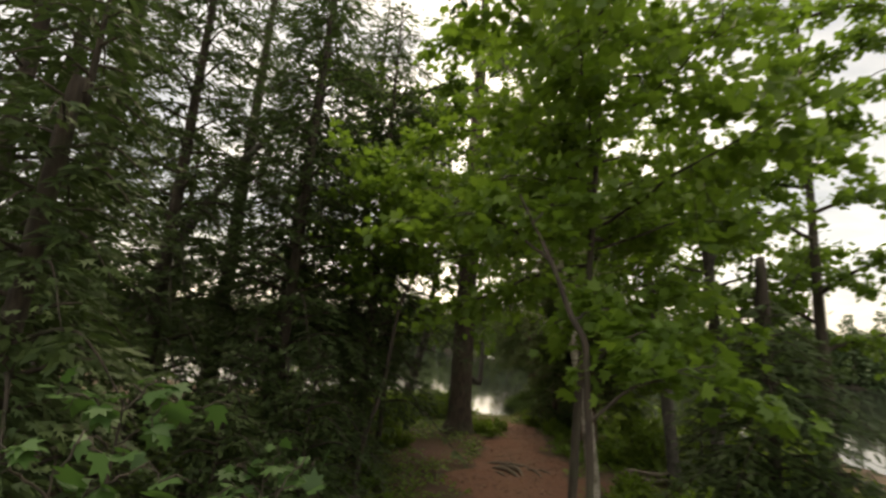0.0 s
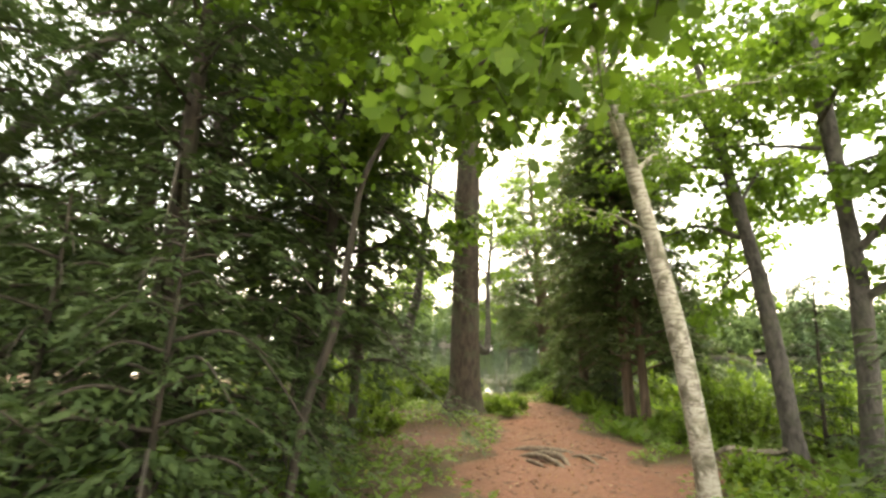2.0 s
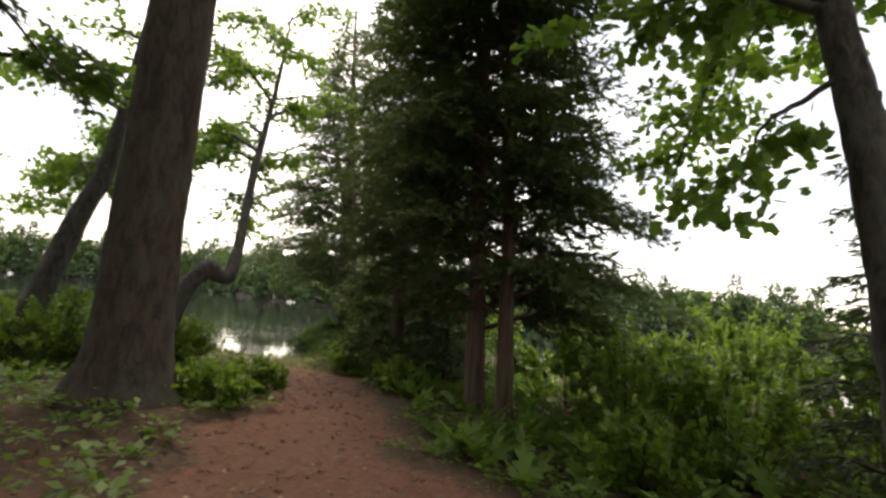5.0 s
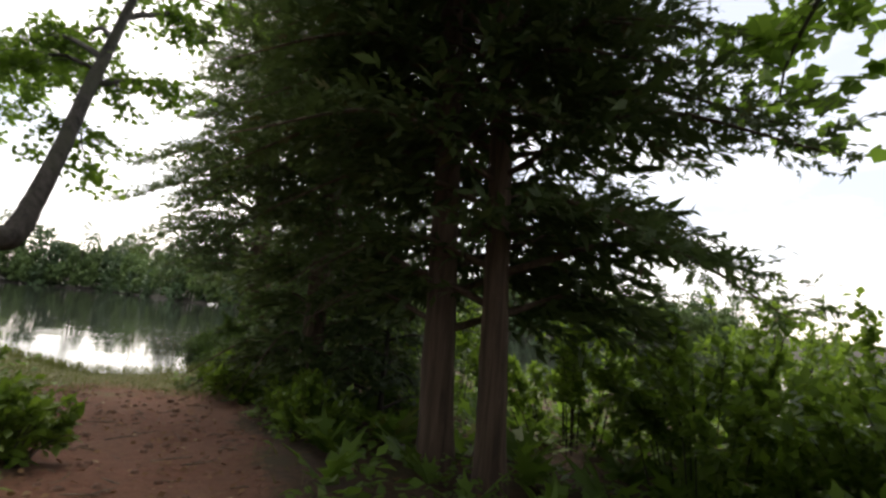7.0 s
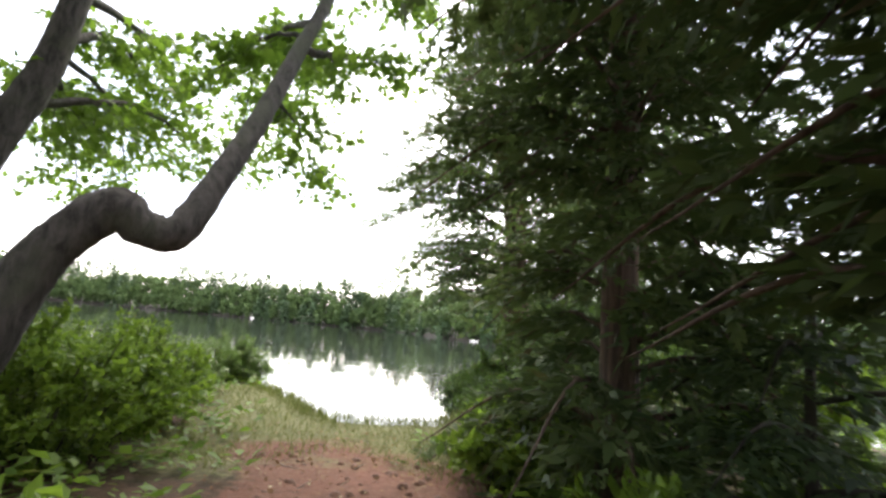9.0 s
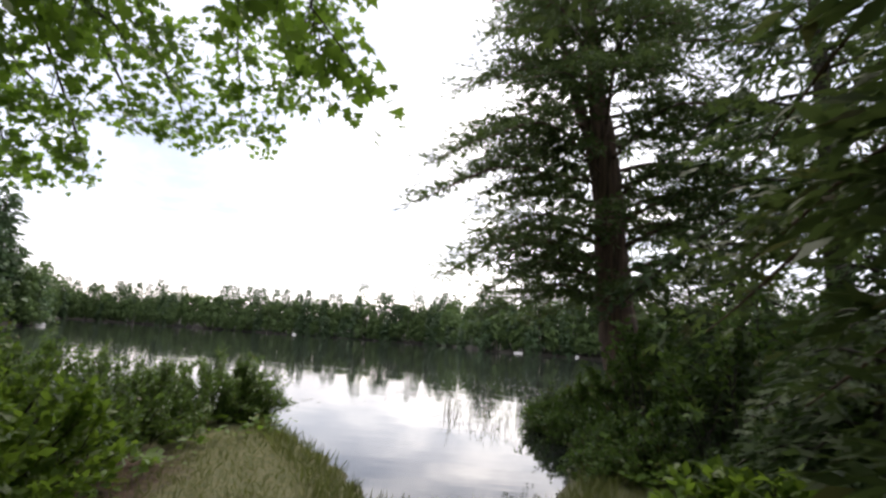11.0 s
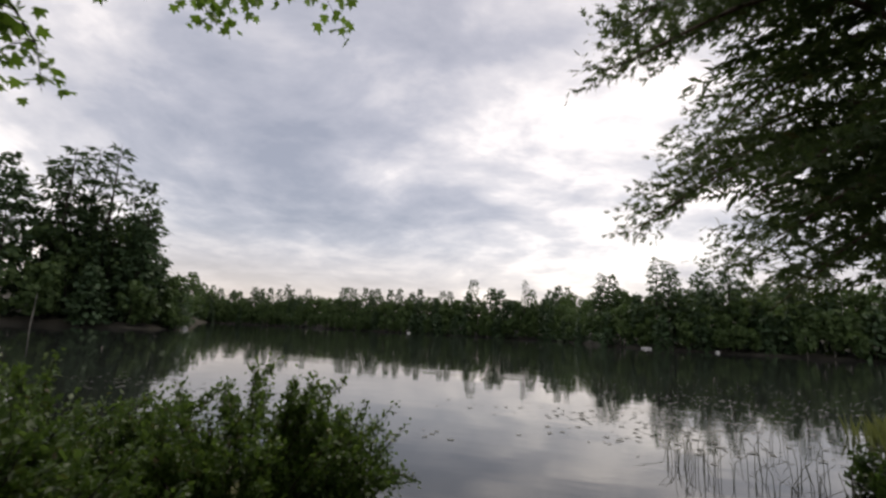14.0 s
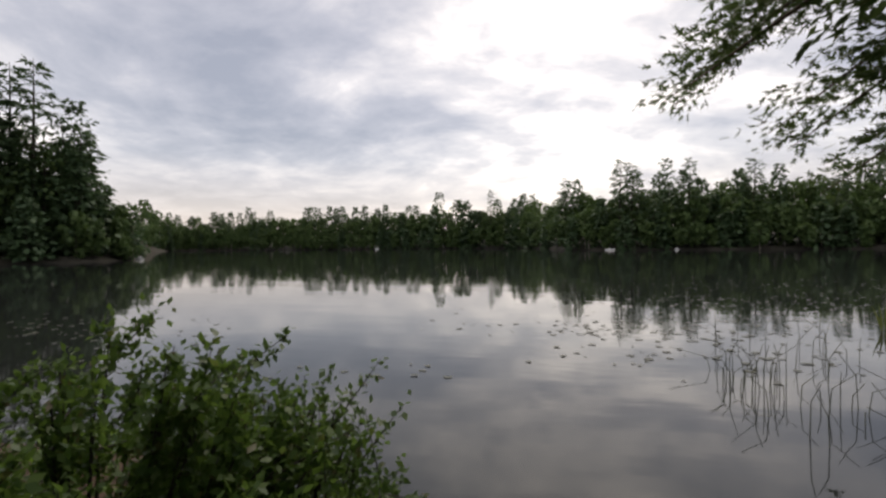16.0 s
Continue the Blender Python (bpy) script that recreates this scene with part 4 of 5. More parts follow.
def crooked_tree():
    limbs = [[(1.66, 21.35, 3.95, 0.05), (1.85, 21.7, 4.15, 0.04), (2.2, 22.3, 4.5, 0.02), (2.5, 22.9, 4.6, 0.008)],
             [(1.64, 20.9, 3.2, 0.02), (1.5, 21.8, 3.35, 0.014), (1.5, 22.6, 3.15, 0.006)],
             [(1.7, 21.5, 4.3, 0.05), (1.0, 22.6, 4.9, 0.03), (0.1, 24.0, 4.9, 0.018), (-1.0, 26.6, 4.2, 0.006)],
             [(1.75, 21.7, 4.7, 0.05), (1.2, 23.4, 5.4, 0.03), (0.4, 25.0, 5.0, 0.015), (-0.4, 26.3, 4.4, 0.006)],
             [(1.8, 22.0, 5.2, 0.05), (2.3, 22.9, 6.0, 0.03), (2.7, 23.8, 6.2, 0.008)],
             [(1.85, 22.1, 5.6, 0.04), (1.0, 22.2, 6.4, 0.03), (0.2, 22.4, 6.7, 0.008)],
             [(1.68, 21.4, 4.1, 0.03), (1.1, 21.8, 4.3, 0.02), (0.4, 22.2, 4.0, 0.006)]]
    return leafy("maple_tree", [(0.5, 19.3, on_ground(0.5, 19.4) - 0.1, 0.163), (0.68, 19.5, 0.6, 0.159), (0.86, 19.64, 1.3, 0.148), (1.0, 19.7, 1.6, 0.136), (1.2, 19.8, 1.82, 0.144), (1.34, 19.88, 1.74, 0.119), (1.5, 19.99, 1.74, 0.116), (1.57, 20.2, 2.08, 0.096), (1.62, 20.75, 2.9, 0.084), (1.66, 21.3, 3.85, 0.076), (1.75, 21.75, 4.8, 0.065), (1.9, 22.3, 6.4, 0.043), (2.0, 22.8, 8.2, 0.013)],
                 "old maple with an elbow-bent trunk leaning towards the lake", limbs + whorl(1.9, 22.4, 5.8, 8.0, 1.5, 6, 19, 0.025), MAPLE, GREY_BARK, LOBED, 0.105, 6800, 0.6, 16, 0.035, (0.3, 0.3), seed=106, hang=0.5)


crooked_tree().location += Vector((0.02, 0, 0.04))
leafy("maple_tree", [(-1.45, 20.8, on_ground(-1.4, 20.8) - 0.1, 0.2), (-1.2, 20.95, 1.4, 0.19), (-0.92, 21.15, 2.7, 0.17), (-0.76, 21.27, 3.3, 0.15), (-0.66, 21.36, 4.2, 0.125), (-0.5, 21.5, 6.5, 0.09), (-0.2, 21.8, 11, 0.03)],
      "leaning maple behind the waterside bushes", [[(-0.8, 21.25, 3.1, 0.05), (-0.5, 22.3, 3.6, 0.035), (-0.4, 23.3, 3.6, 0.012)], [(-0.7, 21.3, 3.8, 0.06), (-1.2, 23.0, 4.6, 0.035), (-2.0, 25.7, 3.9, 0.008)],
      [(-0.66, 21.4, 4.4, 0.06), (-0.9, 23.4, 4.8, 0.03), (-1.6, 26.3, 4.0, 0.008)], [(-0.6, 21.4, 5.2, 0.05), (0.2, 21.0, 5.8, 0.03), (0.9, 20.6, 5.9, 0.008)],
      [(-0.66, 21.4, 4.6, 0.05), (-1.8, 21.6, 5.2, 0.03), (-2.8, 22.4, 5.2, 0.008)], *whorl(-0.4, 21.6, 5.5, 9.5, 2.2, 8, 9), [(-0.72, 21.3, 3.6, 0.04), (-1.9, 23.2, 3.75, 0.02), (-3.0, 25.1, 3.05, 0.008)], [(-0.7, 21.32, 3.7, 0.04), (-1.6, 23.6, 4.0, 0.02), (-2.5, 25.6, 3.2, 0.008)], [(-0.8, 21.25, 3.2, 0.04), (-1.6, 22.6, 3.8, 0.02), (-2.6, 25.2, 3.7, 0.008)]],
      MAPLE, GREY_BARK, LOBED, 0.105, 7400, 0.6, 14, 0.03, (0.4, 0.4), seed=107, hang=0.5)

# ---- bushes ----
BY_WATER = "leafy waterside bush of dark oval leaves"
for i, (x, y, sx, sy, h, n) in enumerate(((0.55, 20.3, 0.95, 0.9, 1.05, 5200), (0.35, 21.7, 0.85, 0.9, 1.0, 5200), (-0.35, 23.0, 0.95, 0.9, 1.0, 5200), (-0.55, 24.3, 0.8, 0.8, 0.74, 7500),
                                          (-0.4, 25.7, 0.75, 0.65, 0.84, 9000), (-1.5, 25.4, 0.9, 0.9, 0.78, 4200), (-1.9, 23.8, 1.0, 1.0, 0.85, 3800), (-1.7, 22.2, 1.0, 1.0, 1.1, 3400), (-0.9, 20.6, 1.0, 0.9, 1.0, 3000), (-0.05, 26.2, 0.42, 0.42, 0.56, 3200), (-2.9, 25.6, 1.0, 0.9, 0.9, 3000))):
    shrub("waterside_bush", (x, y, on_ground(x, y) - 0.03), (sx, sy, h), BY_WATER, GALE if y > 22.5 else SHRUB, DIAMOND, (0.036 if y > 23.5 and x > -1.2 else 0.044) if y > 22.5 else 0.058, int(n * (3.2 if x > -1.2 else 1.6)), 64 if x > -1.2 else 44, 200 + i, "bushes at the water")
for i, (x, y, sx, sy, h, n) in enumerate(((6.5, 16.2, 1.1, 1.1, 1.4, 4600), (7.6, 15.3, 1.21, 1.1, 1.65, 4200), (8.3, 16.9, 1.32, 1.21, 1.86, 3250), (6.9, 17.9, 1.21, 1.1, 1.6, 4200), (7.6, 13.9, 1.1, 1.1, 1.55, 3000),
                                          (6.2, 14.6, 0.88, 0.88, 1.24, 2750), (9.3, 14.8, 1.32, 1.21, 1.86, 2750), (8.6, 12.6, 1.21, 1.21, 1.71, 2750), (7.7, 10.3, 1.1, 0.99, 1.55, 2750), (6.6, 20, 1.21, 1.1, 1.71, 2750),
                                          (5.2, 14.6, 0.715, 0.66, 0.66, 2250), (5.3, 24.4, 0.935, 0.99, 1.94, 3250), (5, 26.3, 0.825, 0.88, 1.63, 3250), (6, 22.6, 1.1, 1.1, 1.86, 3000), (4.55, 27.7, 0.495, 0.55, 0.66, 2000), (5.9, 27.6, 0.99, 0.88, 2.02, 2750),
                                          (7.3, 22.8, 1.32, 1.1, 2.33, 2750), (4.25, 9.2, 0.77, 0.66, 0.66, 2125), (4.3, 11.4, 0.55, 0.495, 0.5, 1625), (10.3, 17.2, 1.54, 1.32, 2.02, 2750), (3.9, 7.2, 0.88, 0.77, 1.16, 2125), (4.9, 5.6, 0.9, 0.8, 0.9, 1700))):
    # beyond y = 22 a darker leaf puts the thicket's shade into the colour
    shrub("green_shrub", (x, y, on_ground(x, y) - 0.03), (sx, sy, h), "bright green leafy shrub in the undergrowth", SHRUB if y < 22 else GALE, DIAMOND, 0.095, int(n * 1.3), 30, 230 + i, "shrubs beside the path")
for i, (x, y, sx, sy, h, n) in enumerate(((3.92, 27.65, 0.35, 0.45, 0.42, 1500), (3.98, 28.5, 0.35, 0.4, 0.5, 1500), (4.0, 26.9, 0.3, 0.4, 0.36, 1300), (4.25, 28.1, 0.6, 0.45, 0.56, 2200), (4.75, 28.9, 0.5, 0.5, 0.6, 1800), (4.45, 24.6, 0.45, 0.5, 0.5, 1500), (4.6, 25.6, 0.45, 0.5, 0.5, 1500), (4.5, 26.7, 0.4, 0.5, 0.5, 1500), (4.12, 25.5, 0.3, 0.4, 0.34, 1100), (4.25, 26.5, 0.3, 0.4, 0.36, 1100), (3.95, 24.6, 0.28, 0.4, 0.28, 1000), (4.15, 27.4, 0.3, 0.4, 0.4, 1100),
                                          (-1.3, 17, 0.99, 0.88, 1.12, 2500), (-2.6, 17.8, 1.21, 1.1, 1.5, 2750), (-0.9, 20.2, 0.99, 0.88, 1.35, 2250), (-4, 18.6, 1.32, 1.1, 1.5, 2750), (2.05, 18.2, 0.385, 0.44, 0.46, 1500), (1.55, 17.3, 0.44, 0.44, 0.44, 1625),
                                          (-5.6, 19.4, 1.43, 1.21, 1.65, 2750), (-3, 20.8, 1.32, 1.1, 1.65, 2750), (4.05, 20.9, 0.55, 0.66, 0.61, 2000), (4.2, 22.4, 0.55, 0.66, 0.66, 2000), (4.3, 18.9, 0.495, 0.55, 0.55, 1875), (-1.2, 14.7, 0.7, 0.7, 0.5, 1500))):
    shrub("green_shrub", (x, y, on_ground(x, y) - 0.03), (sx, sy, h), "bright green leafy shrub in the undergrowth", SHRUB if y < 23 else GALE, DIAMOND, 0.09 if y < 23 else 0.06, int(n * 1.3), 26, 260 + i, "shrubs beside the path")


# ---- undergrowth, grass and litter ----
def spots(count, x0, x1, y0, y1, keep, seed):
    rng = np.random.default_rng(seed)
    x, y = rng.uniform(x0, x1, count), rng.uniform(y0, y1, count)
    ok = keep(x, y, rng.uniform(0, 1, count)) & (edge_distance(x, y) > 0.12)
    return x[ok], y[ok], height(x[ok], y[ok]), rng


def stuff(name, shape, pos, way, nor, size, mat, label, category):
    v, f = scatter(shape, pos, way, nor, size)
    return tagged(new(name, fast_mesh(name, v, f, mat)), label, category, kind="stuff")


def build_undergrowth():
    x, y, z, rng = spots(13500, -9, 12, -1.5, 30, lambda x, y, r: (path_mask(x, y) < 0.25 + 0.25 * r) & (np.hypot(x - 4.5, y - 12.4) > 0.95) & ((y < 22) | (x > 4.0) | (x < 0.6)) & (r < np.exp(-np.maximum(np.abs(x - 1.6) - 4, 0) / 4)), 5)
    n = len(x)
    k = 10
    a = rng.uniform(0, 2 * math.pi, (n, k))
    tall = rng.uniform(0.06, 0.30, (n, 1)) * (0.7 + 0.6 * np.clip(np.sin(x * 1.3) * np.cos(y * 0.9), 0, 1))[:, None]
    up = tall * rng.uniform(0.35, 1.0, (n, k))
    out = rng.uniform(0.01, 0.13, (n, k))
    pos = np.stack([x[:, None] + np.cos(a) * out, y[:, None] + np.sin(a) * out, z[:, None] + up], -1).reshape(-1, 3)
    way = np.stack([np.cos(a), np.sin(a), rng.uniform(-0.25, 0.7, (n, k))], -1).reshape(-1, 3)
    nor = np.array([0, 0, 1]) + rng.normal(0, 0.35, pos.shape)
    size = (rng.uniform(0.045, 0.115, (n, 1)) * rng.uniform(0.7, 1.2, (n, k))).ravel()
    stuff("undergrowth", DIAMOND, pos, way, nor, size * 1.15, HERB, "low leafy woodland plants covering the forest floor", "undergrowth")


def build_ferns():
    x, y, z, rng = spots(1100, -7, 10, 6, 21, lambda x, y, r: (path_mask(x, y) < 0.05) & (np.hypot(x - 4.4, y - 12.3) > 1.2) & (np.abs(x - 1.5) > 2.0), 9)
    n, k = len(x), 6
    a = rng.uniform(0, 2 * math.pi, (n, k))
    pos = np.repeat(np.stack([x, y, z + 0.02], -1), k, axis=0)
    way = np.stack([np.cos(a), np.sin(a), rng.uniform(0.5, 1.3, (n, k))], -1).reshape(-1, 3)
    stuff("ferns", FROND, pos, way, np.array([0, 0, 1]) + rng.normal(0, 0.2, pos.shape), rng.uniform(0.25, 0.5, n * k), HERB, "arching green fern fronds under the trees", "fern")


def build_grass():
    x, y, z, rng = spots(42000, 0.2, 5.2, 20.2, 30, lambda x, y, r: ((y > 21.0 + 0.5 * np.sin(x * 3)) | (edge_distance(x, y) < 1.0)) & (r > 0.35 * path_mask(x, y) + 0.15), 6)
    n = len(x)
    pos = np.stack([x, y, z - 0.01], -1)
    way = np.array([0, 0, 1.0]) + rng.normal(0, 0.45, (n, 3)) * (1, 1, 0)
    rim = edge_distance(x, y)
    size = rng.uniform(0.035, 0.10, n) * np.where(rim < 0.5, 1.9, 1.0)
    stuff("shore_grass", BLADE * np.array([2.2, 1, 1]), pos, way, rng.normal(0, 1, (n, 3)), size, GRASS, "short olive grass along the muddy shore", "grass")
    x, y, z, rng = spots(5200, -2, 6, 5, 22, lambda x, y, r: (path_mask(x, y) > 0.05) & (path_mask(x, y) < 0.5), 16)
    n = len(x)
    stuff("verge_grass", BLADE * np.array([1.8, 1, 1]), np.stack([x, y, z - 0.01], -1), np.array([0, 0, 1.0]) + rng.normal(0, 0.6, (n, 3)) * (1, 1, 0), rng.normal(0, 1, (n, 3)), rng.uniform(0.05, 0.15, n), GRASS, "thin grass tufts along the path's edge", "grass")


def build_litter():
    x, y, z, rng = spots(17000, -2.5, 6.5, 4, 22.5, lambda x, y, r: r < 0.25 + 0.75 * path_mask(x, y), 8)
    n = len(x)
    pos = np.stack([x, y, z - 0.03 * path_mask(x, y) + rng.uniform(0.012, 0.03, n)], -1)
    way = rng.normal(0, 1, (n, 3)) * (1, 1, 0.15)
    stuff("leaf_litter", DIAMOND, pos, way, np.array([0, 0, 1.0]) + rng.normal(0, 0.35, (n, 3)), rng.uniform(0.02, 0.065, n), LITTER, "scattered brown fallen leaves and needles", "leaf litter")
    x, y, z, rng = spots(700, -1, 5, 6, 22, lambda x, y, r: path_mask(x, y) > 0.2, 18)
    pieces = []
    for px, py, pz in zip(x, y, z):
        a, l = rng.uniform(0, math.pi), rng.uniform(0.05, 0.3)
        d = np.array([math.cos(a), math.sin(a), 0]) * l / 2
        q = np.array([px, py, pz - 0.02])
        pieces.append(tube(np.array([(*(q - d), 0.004), (*(q + rng.normal(0, 0.01, 3)), 0.005), (*(q + d), 0.003)]), 4))
    v, f = joined(pieces)
    tagged(new("fallen_twigs", fast_mesh("fallen_twigs", v, f, ROOT, True)), "small dead twigs lying on the path", "twigs", kind="stuff")
    x, y, z, rng = spots(900, 0, 4.5, 9, 21.5, lambda x, y, r: path_mask(x, y) > 0.45, 28)
    pieces = []
    for px, py, pz in zip(x, y, z):
        s = rng.uniform(0.015, 0.05)
        a = np.linspace(0, 2 * math.pi, 7)[:-1]
        base = np.stack([px + np.cos(a) * s * rng.uniform(0.8, 1.6, 6), py + np.sin(a) * s * rng.uniform(0.7, 1.2, 6), np.full(6, pz - 0.045)], -1)
        top = np.stack([px + np.cos(a) * s * 0.6, py + np.sin(a) * s * 0.6, pz - 0.03 + s * rng.uniform(0.3, 0.6, 6)], -1)
        i = np.arange(6)
        q = np.stack([i, (i + 1) % 6, 6 + (i + 1) % 6, 6 + i], -1)
        cap = np.array([[6, 7, 8, 9], [6, 9, 10, 11]])
        pieces.append((np.vstack([base, top]), np.vstack([q, cap])))
    v, f = joined(pieces)
    tagged(new("soil_clods", fast_mesh("soil_clods", v, f, plain_material("dark_clod", (0.07, 0.035, 0.025), (0.16, 0.08, 0.055), 30.0))), "dark clods and cones on the trodden soil", "clods", kind="stuff")


build_undergrowth()
build_ferns()
build_grass()
build_litter()


def exposed_roots():
    g = on_ground(1.95, 13.4)
    knot = thing("exposed_roots", (1.95, 13.4, g), "worn bare tree roots crossing the red path", "roots")
    for pts in ([(1.35, 13.95, -0.05, 0.03), (1.7, 13.9, 0.035, 0.045), (2.2, 13.8, 0.03, 0.04), (2.65, 13.85, -0.06, 0.025)],
                [(1.45, 13.5, -0.05, 0.03), (1.7, 13.3, 0.04, 0.05), (1.95, 13.0, 0.035, 0.05), (2.1, 12.6, -0.06, 0.03)],
                [(1.6, 13.65, -0.04, 0.03), (1.95, 13.45, 0.05, 0.055), (2.15, 13.2, 0.05, 0.05), (2.2, 12.8, -0.06, 0.03)],
                [(1.5, 13.2, -0.05, 0.025), (1.62, 12.9, 0.02, 0.035), (1.85, 12.6, -0.05, 0.02)],
                [(2.35, 13.6, -0.04, 0.02), (2.55, 13.4, 0.025, 0.035), (2.6, 13.1, 0.02, 0.03), (2.7, 12.8, -0.06, 0.02)],
                [(2.6, 13.65, -0.05, 0.02), (2.8, 13.4, 0.02, 0.03), (3.0, 13.2, -0.05, 0.02)]):
        v, f = tube(curve_points([(x, y, on_ground(x, y) + z - 0.02, r) for x, y, z, r in pts], 6), 9, 0.07)
        part("root", fast_mesh("root", local(v, knot.location), f, ROOT, True), knot)


exposed_roots()


def root_tangle():
    g = on_ground(4.95, 12.9)
    t = thing("root_tangle", (4.95, 12.9, g), "pale gnarled roots arching out of the bank", "roots")
    for pts in ([(-0.62, 0.10, -0.08, 0.05), (-0.52, 0.06, 0.20, 0.075), (-0.30, 0.0, 0.33, 0.085), (0.10, 0.0, 0.30, 0.08), (0.62, 0.02, 0.26, 0.09), (0.95, 0.05, 0.34, 0.09)],
                [(-0.60, -0.18, -0.08, 0.04), (-0.30, -0.22, 0.06, 0.06), (0.0, -0.2, 0.16, 0.075), (0.4, -0.14, 0.13, 0.085), (0.9, -0.05, 0.16, 0.085)],
                [(-0.30, 0.0, 0.30, 0.05), (-0.36, -0.2, 0.20, 0.055), (-0.28, -0.34, -0.06, 0.045)],
                [(0.10, -0.18, 0.18, 0.045), (0.16, -0.42, 0.10, 0.05), (0.36, -0.62, -0.07, 0.04)],
                [(-0.95, -0.3, -0.05, 0.025), (-0.72, -0.36, 0.05, 0.04), (-0.40, -0.42, 0.04, 0.04), (-0.12, -0.5, -0.07, 0.03)],
                [(-0.1, 0.2, -0.05, 0.04), (0.1, 0.16, 0.18, 0.06), (0.5, 0.12, 0.26, 0.075), (0.9, 0.12, 0.28, 0.08)]):
        v, f = tube(curve_points([(x * 0.8 + 0.1, y, z * 0.85, r * 0.46) for x, y, z, r in pts], 6), 10, 0.10)
        part("root", fast_mesh("root", v, f, PALE_ROOT, True), t)


root_tangle()

# ---- the lake's plants ----
def lake_plants():
    rng = np.random.default_rng(40)
    n = 90
    x, y = np.concatenate([rng.normal(2.5, 0.18, 26), rng.normal(3.1, 0.3, 40), rng.normal(3.5, 0.4, 20)]), np.concatenate([rng.normal(29.1, 0.25, 26), rng.normal(28.1, 0.4, 40), rng.normal(30.2, 0.6, 20)])
    for k in range(0, n, 15):
        pieces = []
        for px, py in zip(x[k:k + 15], y[k:k + 15]):
            h, lean = rng.uniform(0.14, 0.42), rng.normal(0, 0.05, 2)
            bend = rng.random() < 0.08
            tip = (px + lean[0] * 2.2, py + lean[1] * 2.2, h * (0.55 if bend else 1.0))
            pieces.append(tube(np.array([(px, py, -0.3, 0.0035), (px + lean[0] * 0.5, py + lean[1] * 0.5, h * 0.6, 0.003), (*tip, 0.002)]), 4))
        at = (float(np.mean(x[k:k + 15])), float(np.mean(y[k:k + 15])), 0.0)
        tuft = thing("reed_tuft", at, "thin brown-green reeds standing in the shallow water", "reeds", "reeds in the shallows")
        for v, f in pieces:
            part("stalk", fast_mesh("stalk", local(v, at), f, REED, True), tuft)
    m = 6500
    px, py = rng.uniform(5.1, 11, m), rng.uniform(30.8, 35.5, m)
    keep = (py < 31.4 + 1.1 * (px - 4.4) * (px < 8) + 3.9 * (px >= 8)) & (rng.random(m) < 0.45 + 0.55 * np.sin(px * 4.1 + py * 2.3) ** 2)
    px, py = px[keep], py[keep]
    m = len(px)
    stuff("marsh_grass", BLADE * np.array([1.4, 1, 1]), np.stack([px, py, np.full(m, -0.1)], -1), np.array([0, 0, 1.0]) + rng.normal(0, 0.18, (m, 3)), rng.normal(0, 1, (m, 3)), rng.uniform(0.22, 0.5, m), MARSH, "yellow-green marsh grass rising from the shallows", "grass")
    a = np.linspace(0, 2 * math.pi, 9)[:-1]
    disc = np.stack([np.cos(a), np.sin(a) + 0.0, np.zeros(8)], -1)
    disc[0] *= 0.35
    p = []
    for cx, cy, sx, sy, c in ((3.2, 32.2, 1.9, 0.8, 260), (5.6, 35.5, 2.6, 1.2, 320), (1.9, 31.6, 0.7, 0.3, 50), (-0.9, 28.9, 0.7, 0.35, 14), (-6.2, 30.6, 1.4, 0.7, 130), (9, 40, 3.5, 1.6, 240), (2.8, 30.2, 0.8, 0.4, 70)):
        p.append(np.stack([rng.normal(cx, sx, c), rng.normal(cy, sy, c), np.full(c, 0.004) + rng.uniform(0, 0.006, c)], -1))
    p = np.vstack(p)
    p = p[edge_distance(p[:, 0], p[:, 1]) < -0.15]
    stuff("lily_pads", disc, p, rng.normal(0, 1, p.shape) * (1, 1, 0), np.array([0, 0, 1.0]) + rng.normal(0, 0.02, p.shape), rng.uniform(0.015, 0.05, len(p)), PAD, "small floating lily pads on the calm lake", "lily pads")


lake_plants()

# ---- the far shores ----
def far_pine(rng, x, y, z, h, w, leaf, n):
    """Sprays of one distant needle tree: a ragged cone of drooping boughs, its tiers uneven in reach."""
    s = rng.uniform(0.0, 0.95, n)
    a = rng.uniform(0, 2 * math.pi, n)
    turn, tiers = rng.uniform(0, 6.28), rng.uniform(7, 11)
    reach = w * (1.04 - s ** 2.2) * (0.82 + 0.30 * np.sin(s * tiers * 6.28 + turn) + 0.22 * np.sin(3 * a + turn + s * 25))
    u = rng.uniform(0.45, 1.0, n)
    d = np.stack([np.cos(a), np.sin(a), np.zeros(n)], -1)
    pos = np.array([x, y, z]) + d * (u * np.maximum(reach, 0.12))[:, None]
    pos[:, 2] += s * h + 0.25 - u * reach * 0.15
    way = d + np.stack([0 * u, 0 * u, rng.uniform(-0.9, 0.2, n)], -1) + rng.normal(0, 0.3, (n, 3))
    return pos, way, d * 0.7 + np.array([0, 0, 0.7]) + rng.normal(0, 0.35, (n, 3)), leaf * rng.uniform(0.6, 1.2, n) * (1.15 - 0.25 * s)


